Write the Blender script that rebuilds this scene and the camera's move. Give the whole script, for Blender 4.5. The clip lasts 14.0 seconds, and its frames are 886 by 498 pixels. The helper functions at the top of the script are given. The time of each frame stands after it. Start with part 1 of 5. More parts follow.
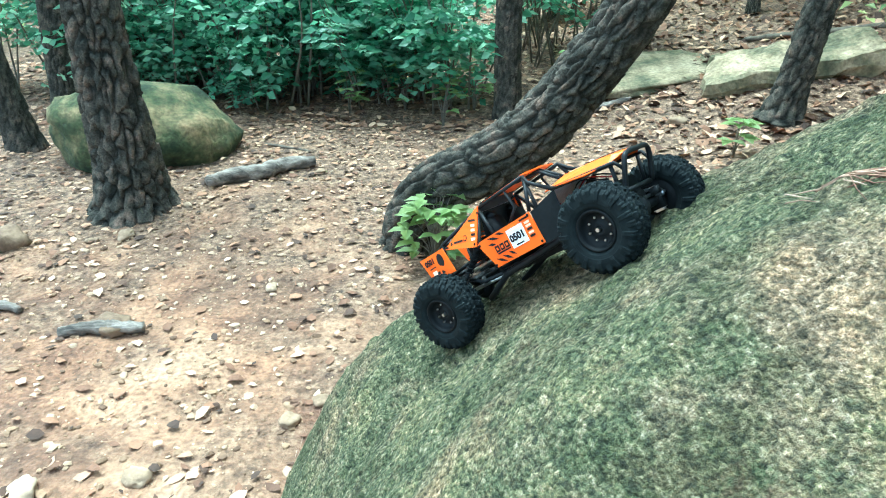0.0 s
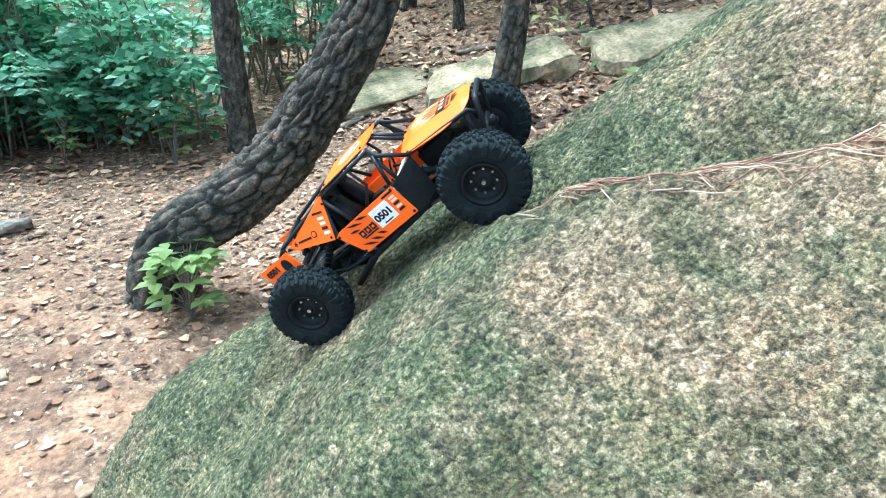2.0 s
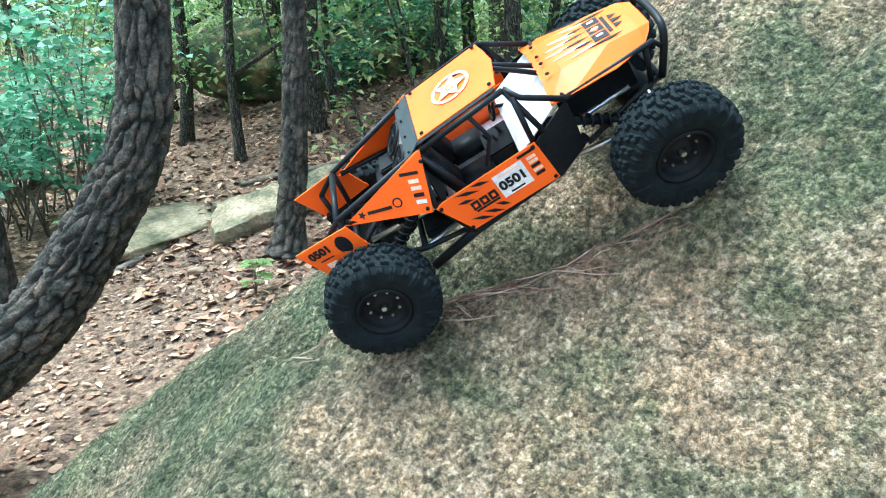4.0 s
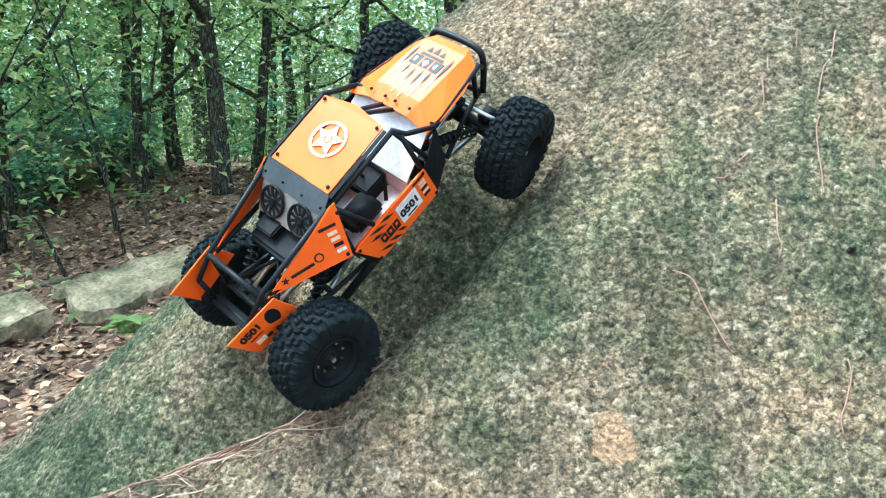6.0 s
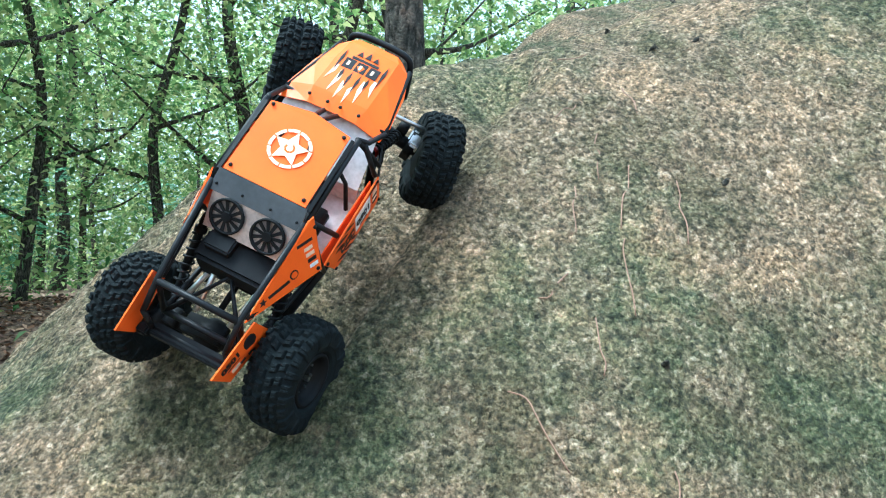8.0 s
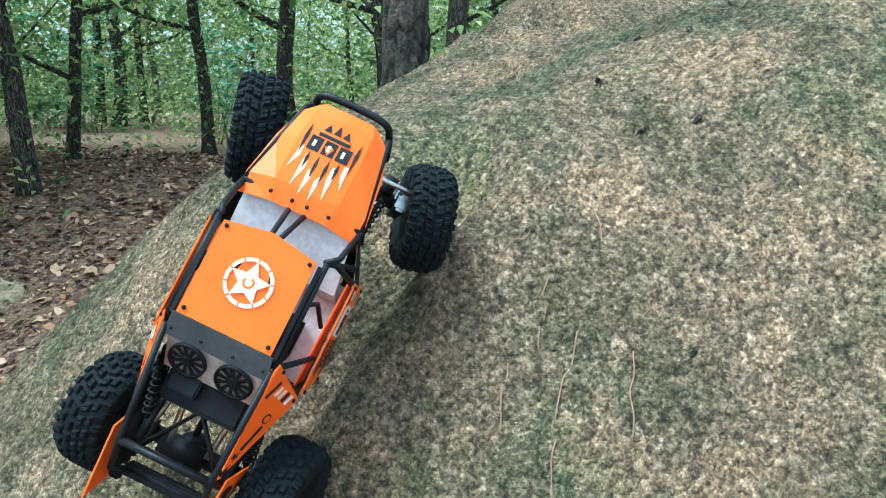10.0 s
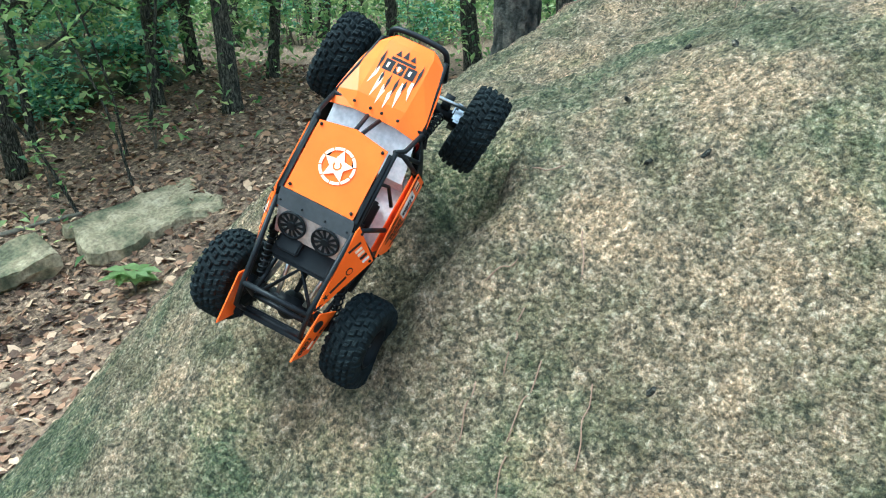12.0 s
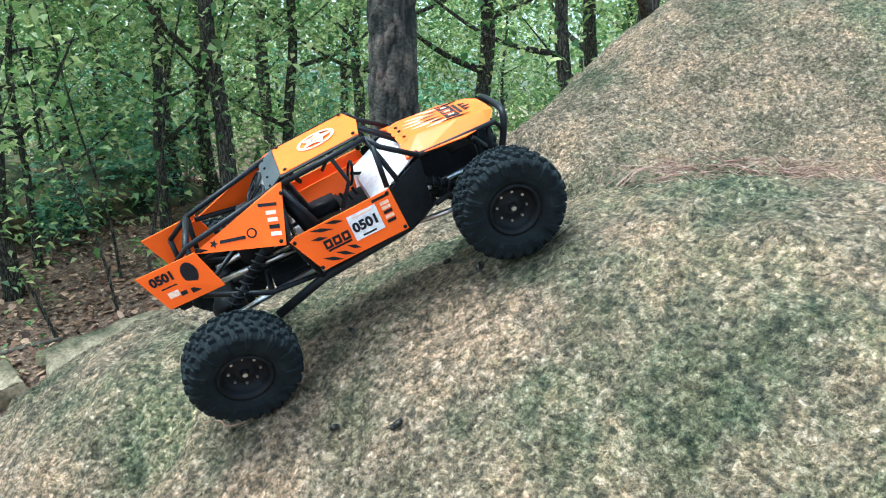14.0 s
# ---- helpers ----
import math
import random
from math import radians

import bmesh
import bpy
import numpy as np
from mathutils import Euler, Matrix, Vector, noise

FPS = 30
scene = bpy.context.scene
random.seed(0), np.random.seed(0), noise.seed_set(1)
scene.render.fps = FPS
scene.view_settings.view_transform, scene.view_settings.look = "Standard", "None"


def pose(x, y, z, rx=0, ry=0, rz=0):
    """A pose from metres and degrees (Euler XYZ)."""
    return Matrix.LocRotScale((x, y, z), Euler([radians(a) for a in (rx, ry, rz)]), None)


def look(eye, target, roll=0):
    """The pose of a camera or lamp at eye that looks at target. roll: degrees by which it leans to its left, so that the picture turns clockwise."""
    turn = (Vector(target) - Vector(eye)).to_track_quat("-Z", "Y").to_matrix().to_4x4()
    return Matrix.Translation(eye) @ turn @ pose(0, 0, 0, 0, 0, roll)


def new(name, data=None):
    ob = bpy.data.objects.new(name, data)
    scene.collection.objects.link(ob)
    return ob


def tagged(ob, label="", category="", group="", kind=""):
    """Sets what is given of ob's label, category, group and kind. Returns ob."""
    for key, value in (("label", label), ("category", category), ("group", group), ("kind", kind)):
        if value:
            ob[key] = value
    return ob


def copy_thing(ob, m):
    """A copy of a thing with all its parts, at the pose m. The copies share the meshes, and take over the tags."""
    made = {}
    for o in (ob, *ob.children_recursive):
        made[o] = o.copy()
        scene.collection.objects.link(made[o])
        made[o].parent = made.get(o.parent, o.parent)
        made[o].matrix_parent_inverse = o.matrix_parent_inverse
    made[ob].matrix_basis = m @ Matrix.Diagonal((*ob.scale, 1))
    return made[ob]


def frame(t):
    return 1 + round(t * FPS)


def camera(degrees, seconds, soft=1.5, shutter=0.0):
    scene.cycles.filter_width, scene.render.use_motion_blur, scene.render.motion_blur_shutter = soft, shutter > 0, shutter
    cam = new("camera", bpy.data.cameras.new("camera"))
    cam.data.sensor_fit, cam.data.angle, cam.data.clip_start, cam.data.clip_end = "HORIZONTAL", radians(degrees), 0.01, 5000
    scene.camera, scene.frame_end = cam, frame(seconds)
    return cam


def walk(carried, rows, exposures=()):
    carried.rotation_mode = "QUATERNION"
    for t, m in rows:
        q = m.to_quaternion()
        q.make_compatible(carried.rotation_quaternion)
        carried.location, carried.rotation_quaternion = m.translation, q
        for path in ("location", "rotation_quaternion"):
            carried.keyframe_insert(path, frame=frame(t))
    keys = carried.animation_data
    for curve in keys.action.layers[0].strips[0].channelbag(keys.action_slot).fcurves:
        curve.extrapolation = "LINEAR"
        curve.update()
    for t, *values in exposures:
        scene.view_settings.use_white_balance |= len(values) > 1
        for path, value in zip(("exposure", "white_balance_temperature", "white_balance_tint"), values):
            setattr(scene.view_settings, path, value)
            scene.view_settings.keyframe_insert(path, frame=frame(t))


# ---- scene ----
cam = camera(63.1, 14.0, soft=1.1)
METRES, EYE, TILT, LEAN, TURN = 1.7, 1.3, -26.5, 0.0, 0.0
ROWS = [
    (0.0, 0.0, 0.0, 0.0, 0.0, 0.0, -0.0),
    (0.5, -0.0031, -0.0136, 0.0092, -5.21, 1.27, 2.61),
    (1.0, -0.0029, -0.0197, 0.0169, -11.84, 2.29, 5.82),
    (1.5, -0.0063, -0.0145, 0.0212, -16.72, 0.72, 8.15),
    (2.0, -0.0012, -0.0056, 0.0209, -19.12, -0.2, 9.39),
    (2.5, 0.0096, 0.0016, 0.0239, -23.19, 3.09, 11.24),
    (5.0, 0.016, -0.0576, 0.0441, -44.68, 5.77, 19.55),
    (5.5, 0.006, -0.0659, 0.0536, -51.64, 6.15, 21.44),
    (6.0, 0.0009, -0.0605, 0.0623, -57.42, 6.0, 22.74),
    (6.5, 0.0026, -0.0478, 0.0646, -62.54, 6.21, 23.82),
    (7.0, 0.0113, -0.036, 0.0622, -66.53, 6.91, 24.53),
    (7.5, 0.0159, -0.0323, 0.0668, -71.75, 9.35, 25.24),
    (8.0, 0.0141, -0.0309, 0.0714, -74.89, 8.93, 25.72),
    (8.5, 0.0323, -0.027, 0.0877, -77.17, 8.62, 25.91),
    (9.0, 0.0874, -0.0748, 0.1598, -78.19, 4.33, 26.07),
    (11.5, 0.15, -0.353, 0.2772, -54.83, -7.3, 22.26),
    (12.0, 0.1705, -0.3783, 0.2823, -52.61, -3.82, 21.61),
    (12.5, 0.2289, -0.3901, 0.2899, -50.71, -1.72, 21.16),
    (13.0, 0.2527, -0.4037, 0.3166, -50.79, -0.1, 21.08),
    (13.5, 0.3167, -0.453, 0.3029, -51.93, 2.4, 21.46),
    (14.0, 0.4418, -0.5227, 0.2859, -48.31, 6.08, 20.48),
]
walk(cam, [(t, pose(0, 0, EYE, TILT, LEAN, TURN) @ pose(METRES * x, METRES * y, METRES * z, 90 + pitch, roll, yaw)) for t, x, y, z, yaw, pitch, roll in ROWS],
     exposures=[(0, 2.22, 4850, -18), (1, 2.34, 4900, -12), (2.5, 2.27, 4980, -4), (5, 2.07, 4950, -9), (8, 1.82, 4970, -7), (9, 1.62, 4980, -7), (11.5, 1.74, 4940, -13), (14, 1.9, 5050, -3)])

# ---- world and light ----
world = bpy.data.worlds.new("sky")
scene.world = world
world.use_nodes = True
wn = world.node_tree.nodes
sky = wn.new("ShaderNodeTexSky")
sky.sky_type, sky.sun_disc = "NISHITA", False
sky.sun_elevation, sky.sun_rotation = radians(69), radians(-36)
sky.air_density, sky.dust_density = 1.0, 4.0
haze = wn.new("ShaderNodeHueSaturation")
haze.inputs["Saturation"].default_value, haze.inputs["Value"].default_value = 0.45, 1.1
world.node_tree.links.new(sky.outputs["Color"], haze.inputs["Color"])
world.node_tree.links.new(haze.outputs["Color"], wn["Background"].inputs["Color"])
wn["Background"].inputs["Strength"].default_value = 0.14
sun_data = bpy.data.lights.new("sun", "SUN")
sun_data.energy, sun_data.angle, sun_data.color = 2.0, radians(30), (1.0, 0.95, 0.88)
sun = new("sun", sun_data)
sun.matrix_world = look((-1.35, 1.87, 6), (0, 0, 0))

# ---- noise on arrays ----
def lattice(ix, iy, seed):
    h = (ix.astype(np.int64) * 374761393 + iy.astype(np.int64) * 668265263 + seed * 974711) & 0x7FFFFFFF
    h = ((h ^ (h >> 13)) * 1274126177) & 0x7FFFFFFF
    return ((h ^ (h >> 16)) & 0xFFFF) / 65535.0


def value_noise(x, y, seed=0):
    x, y = np.asarray(x, float), np.asarray(y, float)
    ix, iy = np.floor(x), np.floor(y)
    fx, fy = x - ix, y - iy
    fx, fy = fx * fx * (3 - 2 * fx), fy * fy * (3 - 2 * fy)
    a, b = lattice(ix, iy, seed), lattice(ix + 1, iy, seed)
    c, d = lattice(ix, iy + 1, seed), lattice(ix + 1, iy + 1, seed)
    return (a + (b - a) * fx) * (1 - fy) + (c + (d - c) * fx) * fy - 0.5


def fbm(x, y, size, octaves=3, seed=0):
    total = 0.0
    for k in range(octaves):
        f = 2 ** k / size
        total = total + value_noise(np.asarray(x) * f + 17.3 * k, np.asarray(y) * f - 9.1 * k, seed + k) / 2 ** k
    return total


def cells(x, y, seed=0, wrap=0):
    """Distances to the nearest and second nearest of scattered points, one a unit square, and the nearest one's number."""
    ix, iy = np.floor(x), np.floor(y)
    f1, f2, pick = np.full(x.shape, 9.0), np.full(x.shape, 9.0), np.zeros(x.shape)
    for dx in (-1, 0, 1):
        for dy in (-1, 0, 1):
            cx, cy = ix + dx, iy + dy
            kx = np.mod(cx, wrap) if wrap else cx
            px, py = cx + lattice(kx, cy, seed), cy + lattice(kx, cy, seed + 101)
            d = np.hypot(x - px, y - py)
            nearer = d < f1
            f2 = np.where(nearer, f1, np.minimum(f2, d))
            pick = np.where(nearer, lattice(kx, cy, seed + 202), pick)
            f1 = np.where(nearer, d, f1)
    return f1, f2, pick


# ---- materials ----
def ramp(nodes, links, source, stops):
    node = nodes.new("ShaderNodeValToRGB")
    els = node.color_ramp.elements
    while len(els) < len(stops):
        els.new(0.5)
    for el, (p, c) in zip(els, stops):
        el.position, el.color = p, (*c, 1)
    links.new(source, node.inputs["Fac"])
    return node.outputs["Color"]


def surface(name, stops, size=0.05, rough=0.8, metal=0.0, bump=0.3, depth=0.003, fine=None, fine_mix=0.35, island=0.0,
            per_object=0.0, stretch=(1, 1, 1), translucent=0.0, spec=0.5, coat=0.0, fine_amount=0.5):
    """A node material: a ramp over broad noise, broken by fine grain, with relief from both."""
    m = bpy.data.materials.new(name)
    m.use_nodes = True
    n, l = m.node_tree.nodes, m.node_tree.links
    bsdf = n["Principled BSDF"]
    co = n.new("ShaderNodeTexCoord")
    mp = n.new("ShaderNodeMapping")
    mp.inputs["Scale"].default_value = stretch
    l.new(co.outputs["Object"], mp.inputs["Vector"])
    broad = n.new("ShaderNodeTexNoise")
    broad.inputs["Scale"].default_value, broad.inputs["Detail"].default_value, broad.inputs["Roughness"].default_value = 1 / size, 5, 0.6
    l.new(mp.outputs[0], broad.inputs["Vector"])
    fac = broad.outputs["Fac"]
    if island or per_object:
        rnd = n.new("ShaderNodeNewGeometry").outputs["Random Per Island"] if island else n.new("ShaderNodeObjectInfo").outputs["Random"]
        amount = island or per_object
        mix = n.new("ShaderNodeMix")
        mix.inputs[0].default_value = amount
        l.new(fac, mix.inputs[2]), l.new(rnd, mix.inputs[3])
        fac = mix.outputs[0]
    colour = ramp(n, l, fac, stops)
    grain = n.new("ShaderNodeTexNoise")
    grain.inputs["Scale"].default_value, grain.inputs["Detail"].default_value = 1 / (fine or size / 6), 3
    l.new(mp.outputs[0], grain.inputs["Vector"])
    shade = ramp(n, l, grain.outputs["Fac"], [(0.3, (1 - fine_amount,) * 3), (0.7, (1 + fine_amount * 0.6,) * 3)])
    mult = n.new("ShaderNodeMix")
    mult.data_type, mult.blend_type = "RGBA", "MULTIPLY"
    mult.inputs[0].default_value = fine_mix
    l.new(colour, mult.inputs[6]), l.new(shade, mult.inputs[7])
    l.new(mult.outputs[2], bsdf.inputs["Base Color"])
    bsdf.inputs["Roughness"].default_value, bsdf.inputs["Metallic"].default_value = rough, metal
    bsdf.inputs["Specular IOR Level"].default_value, bsdf.inputs["Coat Weight"].default_value = spec, coat
    if bump:
        add = n.new("ShaderNodeMath")
        add.operation = "MULTIPLY_ADD"
        add.inputs[1].default_value = 0.5
        l.new(grain.outputs["Fac"], add.inputs[0]), l.new(broad.outputs["Fac"], add.inputs[2])
        bp = n.new("ShaderNodeBump")
        bp.inputs["Strength"].default_value, bp.inputs["Distance"].default_value = bump, depth
        l.new(add.outputs[0], bp.inputs["Height"]), l.new(bp.outputs["Normal"], bsdf.inputs["Normal"])
    if translucent:
        tr = n.new("ShaderNodeBsdfTranslucent")
        mx = n.new("ShaderNodeMixShader")
        mx.inputs[0].default_value = translucent
        l.new(mult.outputs[2], tr.inputs["Color"])
        l.new(bsdf.outputs[0], mx.inputs[1]), l.new(tr.outputs[0], mx.inputs[2])
        l.new(mx.outputs[0], n["Material Output"].inputs["Surface"])
    return m


def granite():
    """Weathered granite: pale crystals, green-grey lichen film, dark pits, brown rust."""
    m = bpy.data.materials.new("weathered granite")
    m.use_nodes = True
    n, l = m.node_tree.nodes, m.node_tree.links
    bsdf = n["Principled BSDF"]
    co = n.new("ShaderNodeTexCoord").outputs["Object"]

    def tex(size, detail=4, rough=0.6, kind="ShaderNodeTexNoise"):
        t = n.new(kind)
        t.inputs["Scale"].default_value = 1 / size
        if kind == "ShaderNodeTexNoise":
            t.inputs["Detail"].default_value, t.inputs["Roughness"].default_value = detail, rough
        l.new(co, t.inputs["Vector"])
        return t

    def blend(a, b, fac, mode="MIX"):
        x = n.new("ShaderNodeMix")
        x.data_type, x.blend_type = "RGBA", mode
        if isinstance(fac, float):
            x.inputs[0].default_value = fac
        else:
            l.new(fac, x.inputs[0])
        l.new(a, x.inputs[6]), l.new(b, x.inputs[7])
        return x.outputs[2]

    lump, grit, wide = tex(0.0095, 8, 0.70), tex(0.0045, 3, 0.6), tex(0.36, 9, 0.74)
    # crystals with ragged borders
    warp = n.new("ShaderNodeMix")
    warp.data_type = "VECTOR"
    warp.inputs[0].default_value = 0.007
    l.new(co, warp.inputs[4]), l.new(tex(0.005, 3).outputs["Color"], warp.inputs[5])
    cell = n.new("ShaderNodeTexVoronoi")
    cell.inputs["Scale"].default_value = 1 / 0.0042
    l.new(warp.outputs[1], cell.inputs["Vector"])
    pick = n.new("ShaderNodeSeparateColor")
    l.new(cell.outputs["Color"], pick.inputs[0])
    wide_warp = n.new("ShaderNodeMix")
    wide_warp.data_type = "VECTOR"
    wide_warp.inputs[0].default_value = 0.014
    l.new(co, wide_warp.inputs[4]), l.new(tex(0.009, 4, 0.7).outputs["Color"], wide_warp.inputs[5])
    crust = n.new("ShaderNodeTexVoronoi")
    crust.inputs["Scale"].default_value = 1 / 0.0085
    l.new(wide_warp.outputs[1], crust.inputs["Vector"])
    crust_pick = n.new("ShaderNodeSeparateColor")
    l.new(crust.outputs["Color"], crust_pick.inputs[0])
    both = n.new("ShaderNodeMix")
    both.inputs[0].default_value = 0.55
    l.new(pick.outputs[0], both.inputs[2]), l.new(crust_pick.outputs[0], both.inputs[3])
    # colour follows the bump's lump noise: hollows painted shady, crests pale
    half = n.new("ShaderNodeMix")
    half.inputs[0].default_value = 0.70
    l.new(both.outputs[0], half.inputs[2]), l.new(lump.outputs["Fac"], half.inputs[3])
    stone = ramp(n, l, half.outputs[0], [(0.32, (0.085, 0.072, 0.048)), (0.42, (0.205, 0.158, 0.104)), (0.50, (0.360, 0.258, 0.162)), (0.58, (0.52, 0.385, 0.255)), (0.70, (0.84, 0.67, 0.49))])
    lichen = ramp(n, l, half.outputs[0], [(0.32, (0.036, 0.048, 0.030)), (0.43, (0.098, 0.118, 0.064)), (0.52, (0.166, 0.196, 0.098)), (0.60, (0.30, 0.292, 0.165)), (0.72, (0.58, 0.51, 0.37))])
    # lichen thins out towards the worn crest
    height = n.new("ShaderNodeSeparateXYZ")
    l.new(co, height.inputs[0])
    worn = n.new("ShaderNodeMapRange")
    worn.inputs["From Min"].default_value, worn.inputs["From Max"].default_value = 0.7, 1.6
    worn.inputs["To Min"].default_value, worn.inputs["To Max"].default_value = 0.06, -0.033
    l.new(height.outputs[2], worn.inputs["Value"])
    shifted = n.new("ShaderNodeMath")
    l.new(wide.outputs["Fac"], shifted.inputs[0]), l.new(worn.outputs[0], shifted.inputs[1])
    patch = ramp(n, l, shifted.outputs[0], [(0.43, (0.06, 0.06, 0.06)), (0.58, (0.94, 0.94, 0.94))])
    colour = blend(stone, lichen, patch)
    # pits are hollows of the bump too, their shade darkened into the colour
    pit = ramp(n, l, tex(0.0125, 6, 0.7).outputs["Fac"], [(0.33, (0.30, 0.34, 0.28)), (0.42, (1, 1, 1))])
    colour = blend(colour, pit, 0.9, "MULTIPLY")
    film = ramp(n, l, tex(0.14, 7, 0.7).outputs["Fac"], [(0.41, (0.52, 0.58, 0.50)), (0.50, (0.97, 0.97, 0.97)), (0.59, (1.30, 1.20, 1.12))])
    colour = blend(colour, film, 0.9, "MULTIPLY")
    rust = ramp(n, l, tex(0.10, 6, 0.75).outputs["Fac"], [(0.58, (0, 0, 0)), (0.72, (0.55, 0.55, 0.55))])
    brown = n.new("ShaderNodeRGB")
    brown.outputs[0].default_value = (0.40, 0.27, 0.16, 1)
    colour = blend(colour, brown.outputs[0], rust)
    # a scar where a flake has broken away
    far = n.new("ShaderNodeVectorMath")
    far.operation = "DISTANCE"
    far.inputs[1].default_value = (0.69, 0.15, 1.15)
    l.new(co, far.inputs[0])
    ragged = n.new("ShaderNodeMath")
    ragged.operation = "MULTIPLY_ADD"
    ragged.inputs[1].default_value = 0.05
    l.new(tex(0.02, 4).outputs["Fac"], ragged.inputs[0]), l.new(far.outputs["Value"], ragged.inputs[2])
    scar = ramp(n, l, ragged.outputs[0], [(0.046, (0.95, 0.95, 0.95)), (0.050, (0, 0, 0))])
    fresh = n.new("ShaderNodeRGB")
    fresh.outputs[0].default_value = (0.64, 0.40, 0.23, 1)
    colour = blend(colour, fresh.outputs[0], scar)
    speck = ramp(n, l, grit.outputs["Fac"], [(0.36, (0.55, 0.56, 0.52)), (0.48, (0.97, 0.97, 0.97)), (0.66, (1.38, 1.32, 1.22))])
    colour = blend(colour, speck, 0.9, "MULTIPLY")
    l.new(colour, bsdf.inputs["Base Color"])
    bsdf.inputs["Roughness"].default_value, bsdf.inputs["Specular IOR Level"].default_value = 0.9, 0.25
    add = n.new("ShaderNodeMath")
    add.operation = "MULTIPLY_ADD"
    add.inputs[1].default_value = 0.25
    l.new(grit.outputs["Fac"], add.inputs[0]), l.new(lump.outputs["Fac"], add.inputs[2])
    swell = n.new("ShaderNodeMath")
    swell.operation = "MULTIPLY_ADD"
    swell.inputs[1].default_value = 0.9
    l.new(tex(0.0125, 6, 0.7).outputs["Fac"], swell.inputs[0]), l.new(add.outputs[0], swell.inputs[2])
    knob = n.new("ShaderNodeMath")
    knob.operation = "MULTIPLY_ADD"
    knob.inputs[1].default_value = -0.10
    l.new(cell.outputs["Distance"], knob.inputs[0]), l.new(swell.outputs[0], knob.inputs[2])
    add = n.new("ShaderNodeMath")
    add.operation = "MULTIPLY_ADD"
    add.inputs[1].default_value = -0.85
    l.new(crust.outputs["Distance"], add.inputs[0]), l.new(knob.outputs[0], add.inputs[2])
    bp = n.new("ShaderNodeBump")
    bp.inputs["Strength"].default_value, bp.inputs["Distance"].default_value = 1.0, 0.031
    l.new(add.outputs[0], bp.inputs["Height"]), l.new(bp.outputs["Normal"], bsdf.inputs["Normal"])
    return m


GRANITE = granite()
SLAB = surface("lichened slab stone", [(0.34, (0.075, 0.078, 0.042)), (0.44, (0.165, 0.145, 0.082)), (0.55, (0.32, 0.250, 0.152)), (0.66, (0.46, 0.365, 0.24))], 0.22, 0.92, bump=0.7, depth=0.02, fine=0.02, fine_mix=0.8)
MOSSY = surface("mossy boulder stone", [(0.38, (0.018, 0.030, 0.012)), (0.48, (0.062, 0.074, 0.028)), (0.56, (0.14, 0.122, 0.056)), (0.66, (0.28, 0.20, 0.10))], 0.22, 0.95, bump=0.7, depth=0.02, fine=0.02, fine_mix=0.8)


def soil():
    """Trodden ochre sand near the rock that gives way to dark brown leaf mould."""
    m = surface("sandy forest soil", [(0.36, (0.075, 0.036, 0.021)), (0.45, (0.165, 0.085, 0.049)), (0.53, (0.285, 0.155, 0.088)), (0.64, (0.44, 0.27, 0.165))], 0.5, 0.95, bump=1.0, depth=0.03, fine=0.016, fine_mix=0.9)
    n, l = m.node_tree.nodes, m.node_tree.links
    bsdf = n["Principled BSDF"]
    sand = bsdf.inputs["Base Color"].links[0].from_socket
    co = n.new("ShaderNodeTexCoord").outputs["Object"]
    mp = n.new("ShaderNodeMapping")
    mp.inputs["Location"].default_value, mp.inputs["Scale"].default_value = (0.55, -0.75, 0), (0.55, 0.42, 0)
    l.new(co, mp.inputs["Vector"])
    far = n.new("ShaderNodeVectorMath")
    far.operation = "LENGTH"
    l.new(mp.outputs[0], far.inputs[0])
    blot = n.new("ShaderNodeTexNoise")
    blot.inputs["Scale"].default_value, blot.inputs["Detail"].default_value = 4.5, 9
    l.new(co, blot.inputs["Vector"])
    add = n.new("ShaderNodeMath")
    add.operation = "MULTIPLY_ADD"
    add.inputs[1].default_value = 2.4
    l.new(blot.outputs["Fac"], add.inputs[0]), l.new(far.outputs["Value"], add.inputs[2])
    half = n.new("ShaderNodeMapRange")
    half.inputs["From Min"].default_value, half.inputs["From Max"].default_value = 1.15, 1.95
    l.new(add.outputs[0], half.inputs["Value"])
    fine = n.new("ShaderNodeTexNoise")
    fine.inputs["Scale"].default_value, fine.inputs["Detail"].default_value, fine.inputs["Roughness"].default_value = 28, 6, 0.75
    l.new(co, fine.inputs["Vector"])
    mould = ramp(n, l, fine.outputs["Fac"], [(0.36, (0.035, 0.022, 0.014)), (0.48, (0.13, 0.08, 0.05)), (0.58, (0.25, 0.16, 0.10)), (0.70, (0.42, 0.30, 0.21))])
    mix = n.new("ShaderNodeMix")
    mix.data_type = "RGBA"
    l.new(half.outputs[0], mix.inputs[0]), l.new(sand, mix.inputs[6]), l.new(mould, mix.inputs[7])
    l.new(mix.outputs[2], bsdf.inputs["Base Color"])
    return m


SOIL = soil()
PEBBLE = surface("pale pebble stone", [(0.2, (0.13, 0.075, 0.043)), (0.5, (0.30, 0.19, 0.11)), (0.85, (0.50, 0.36, 0.24))], 0.05, 0.9, bump=0.5, island=0.7)
STONE = surface("ochre stone", [(0.3, (0.15, 0.095, 0.058)), (0.5, (0.27, 0.185, 0.115)), (0.7, (0.39, 0.29, 0.195))], 0.06, 0.9, bump=0.6, depth=0.006, per_object=0.4)
LITTER = surface("dead leaves", [(0.15, (0.045, 0.022, 0.012)), (0.42, (0.16, 0.076, 0.040)), (0.66, (0.34, 0.18, 0.10)), (0.90, (0.60, 0.40, 0.26))], 0.05, 0.8, bump=0.3, island=0.8)
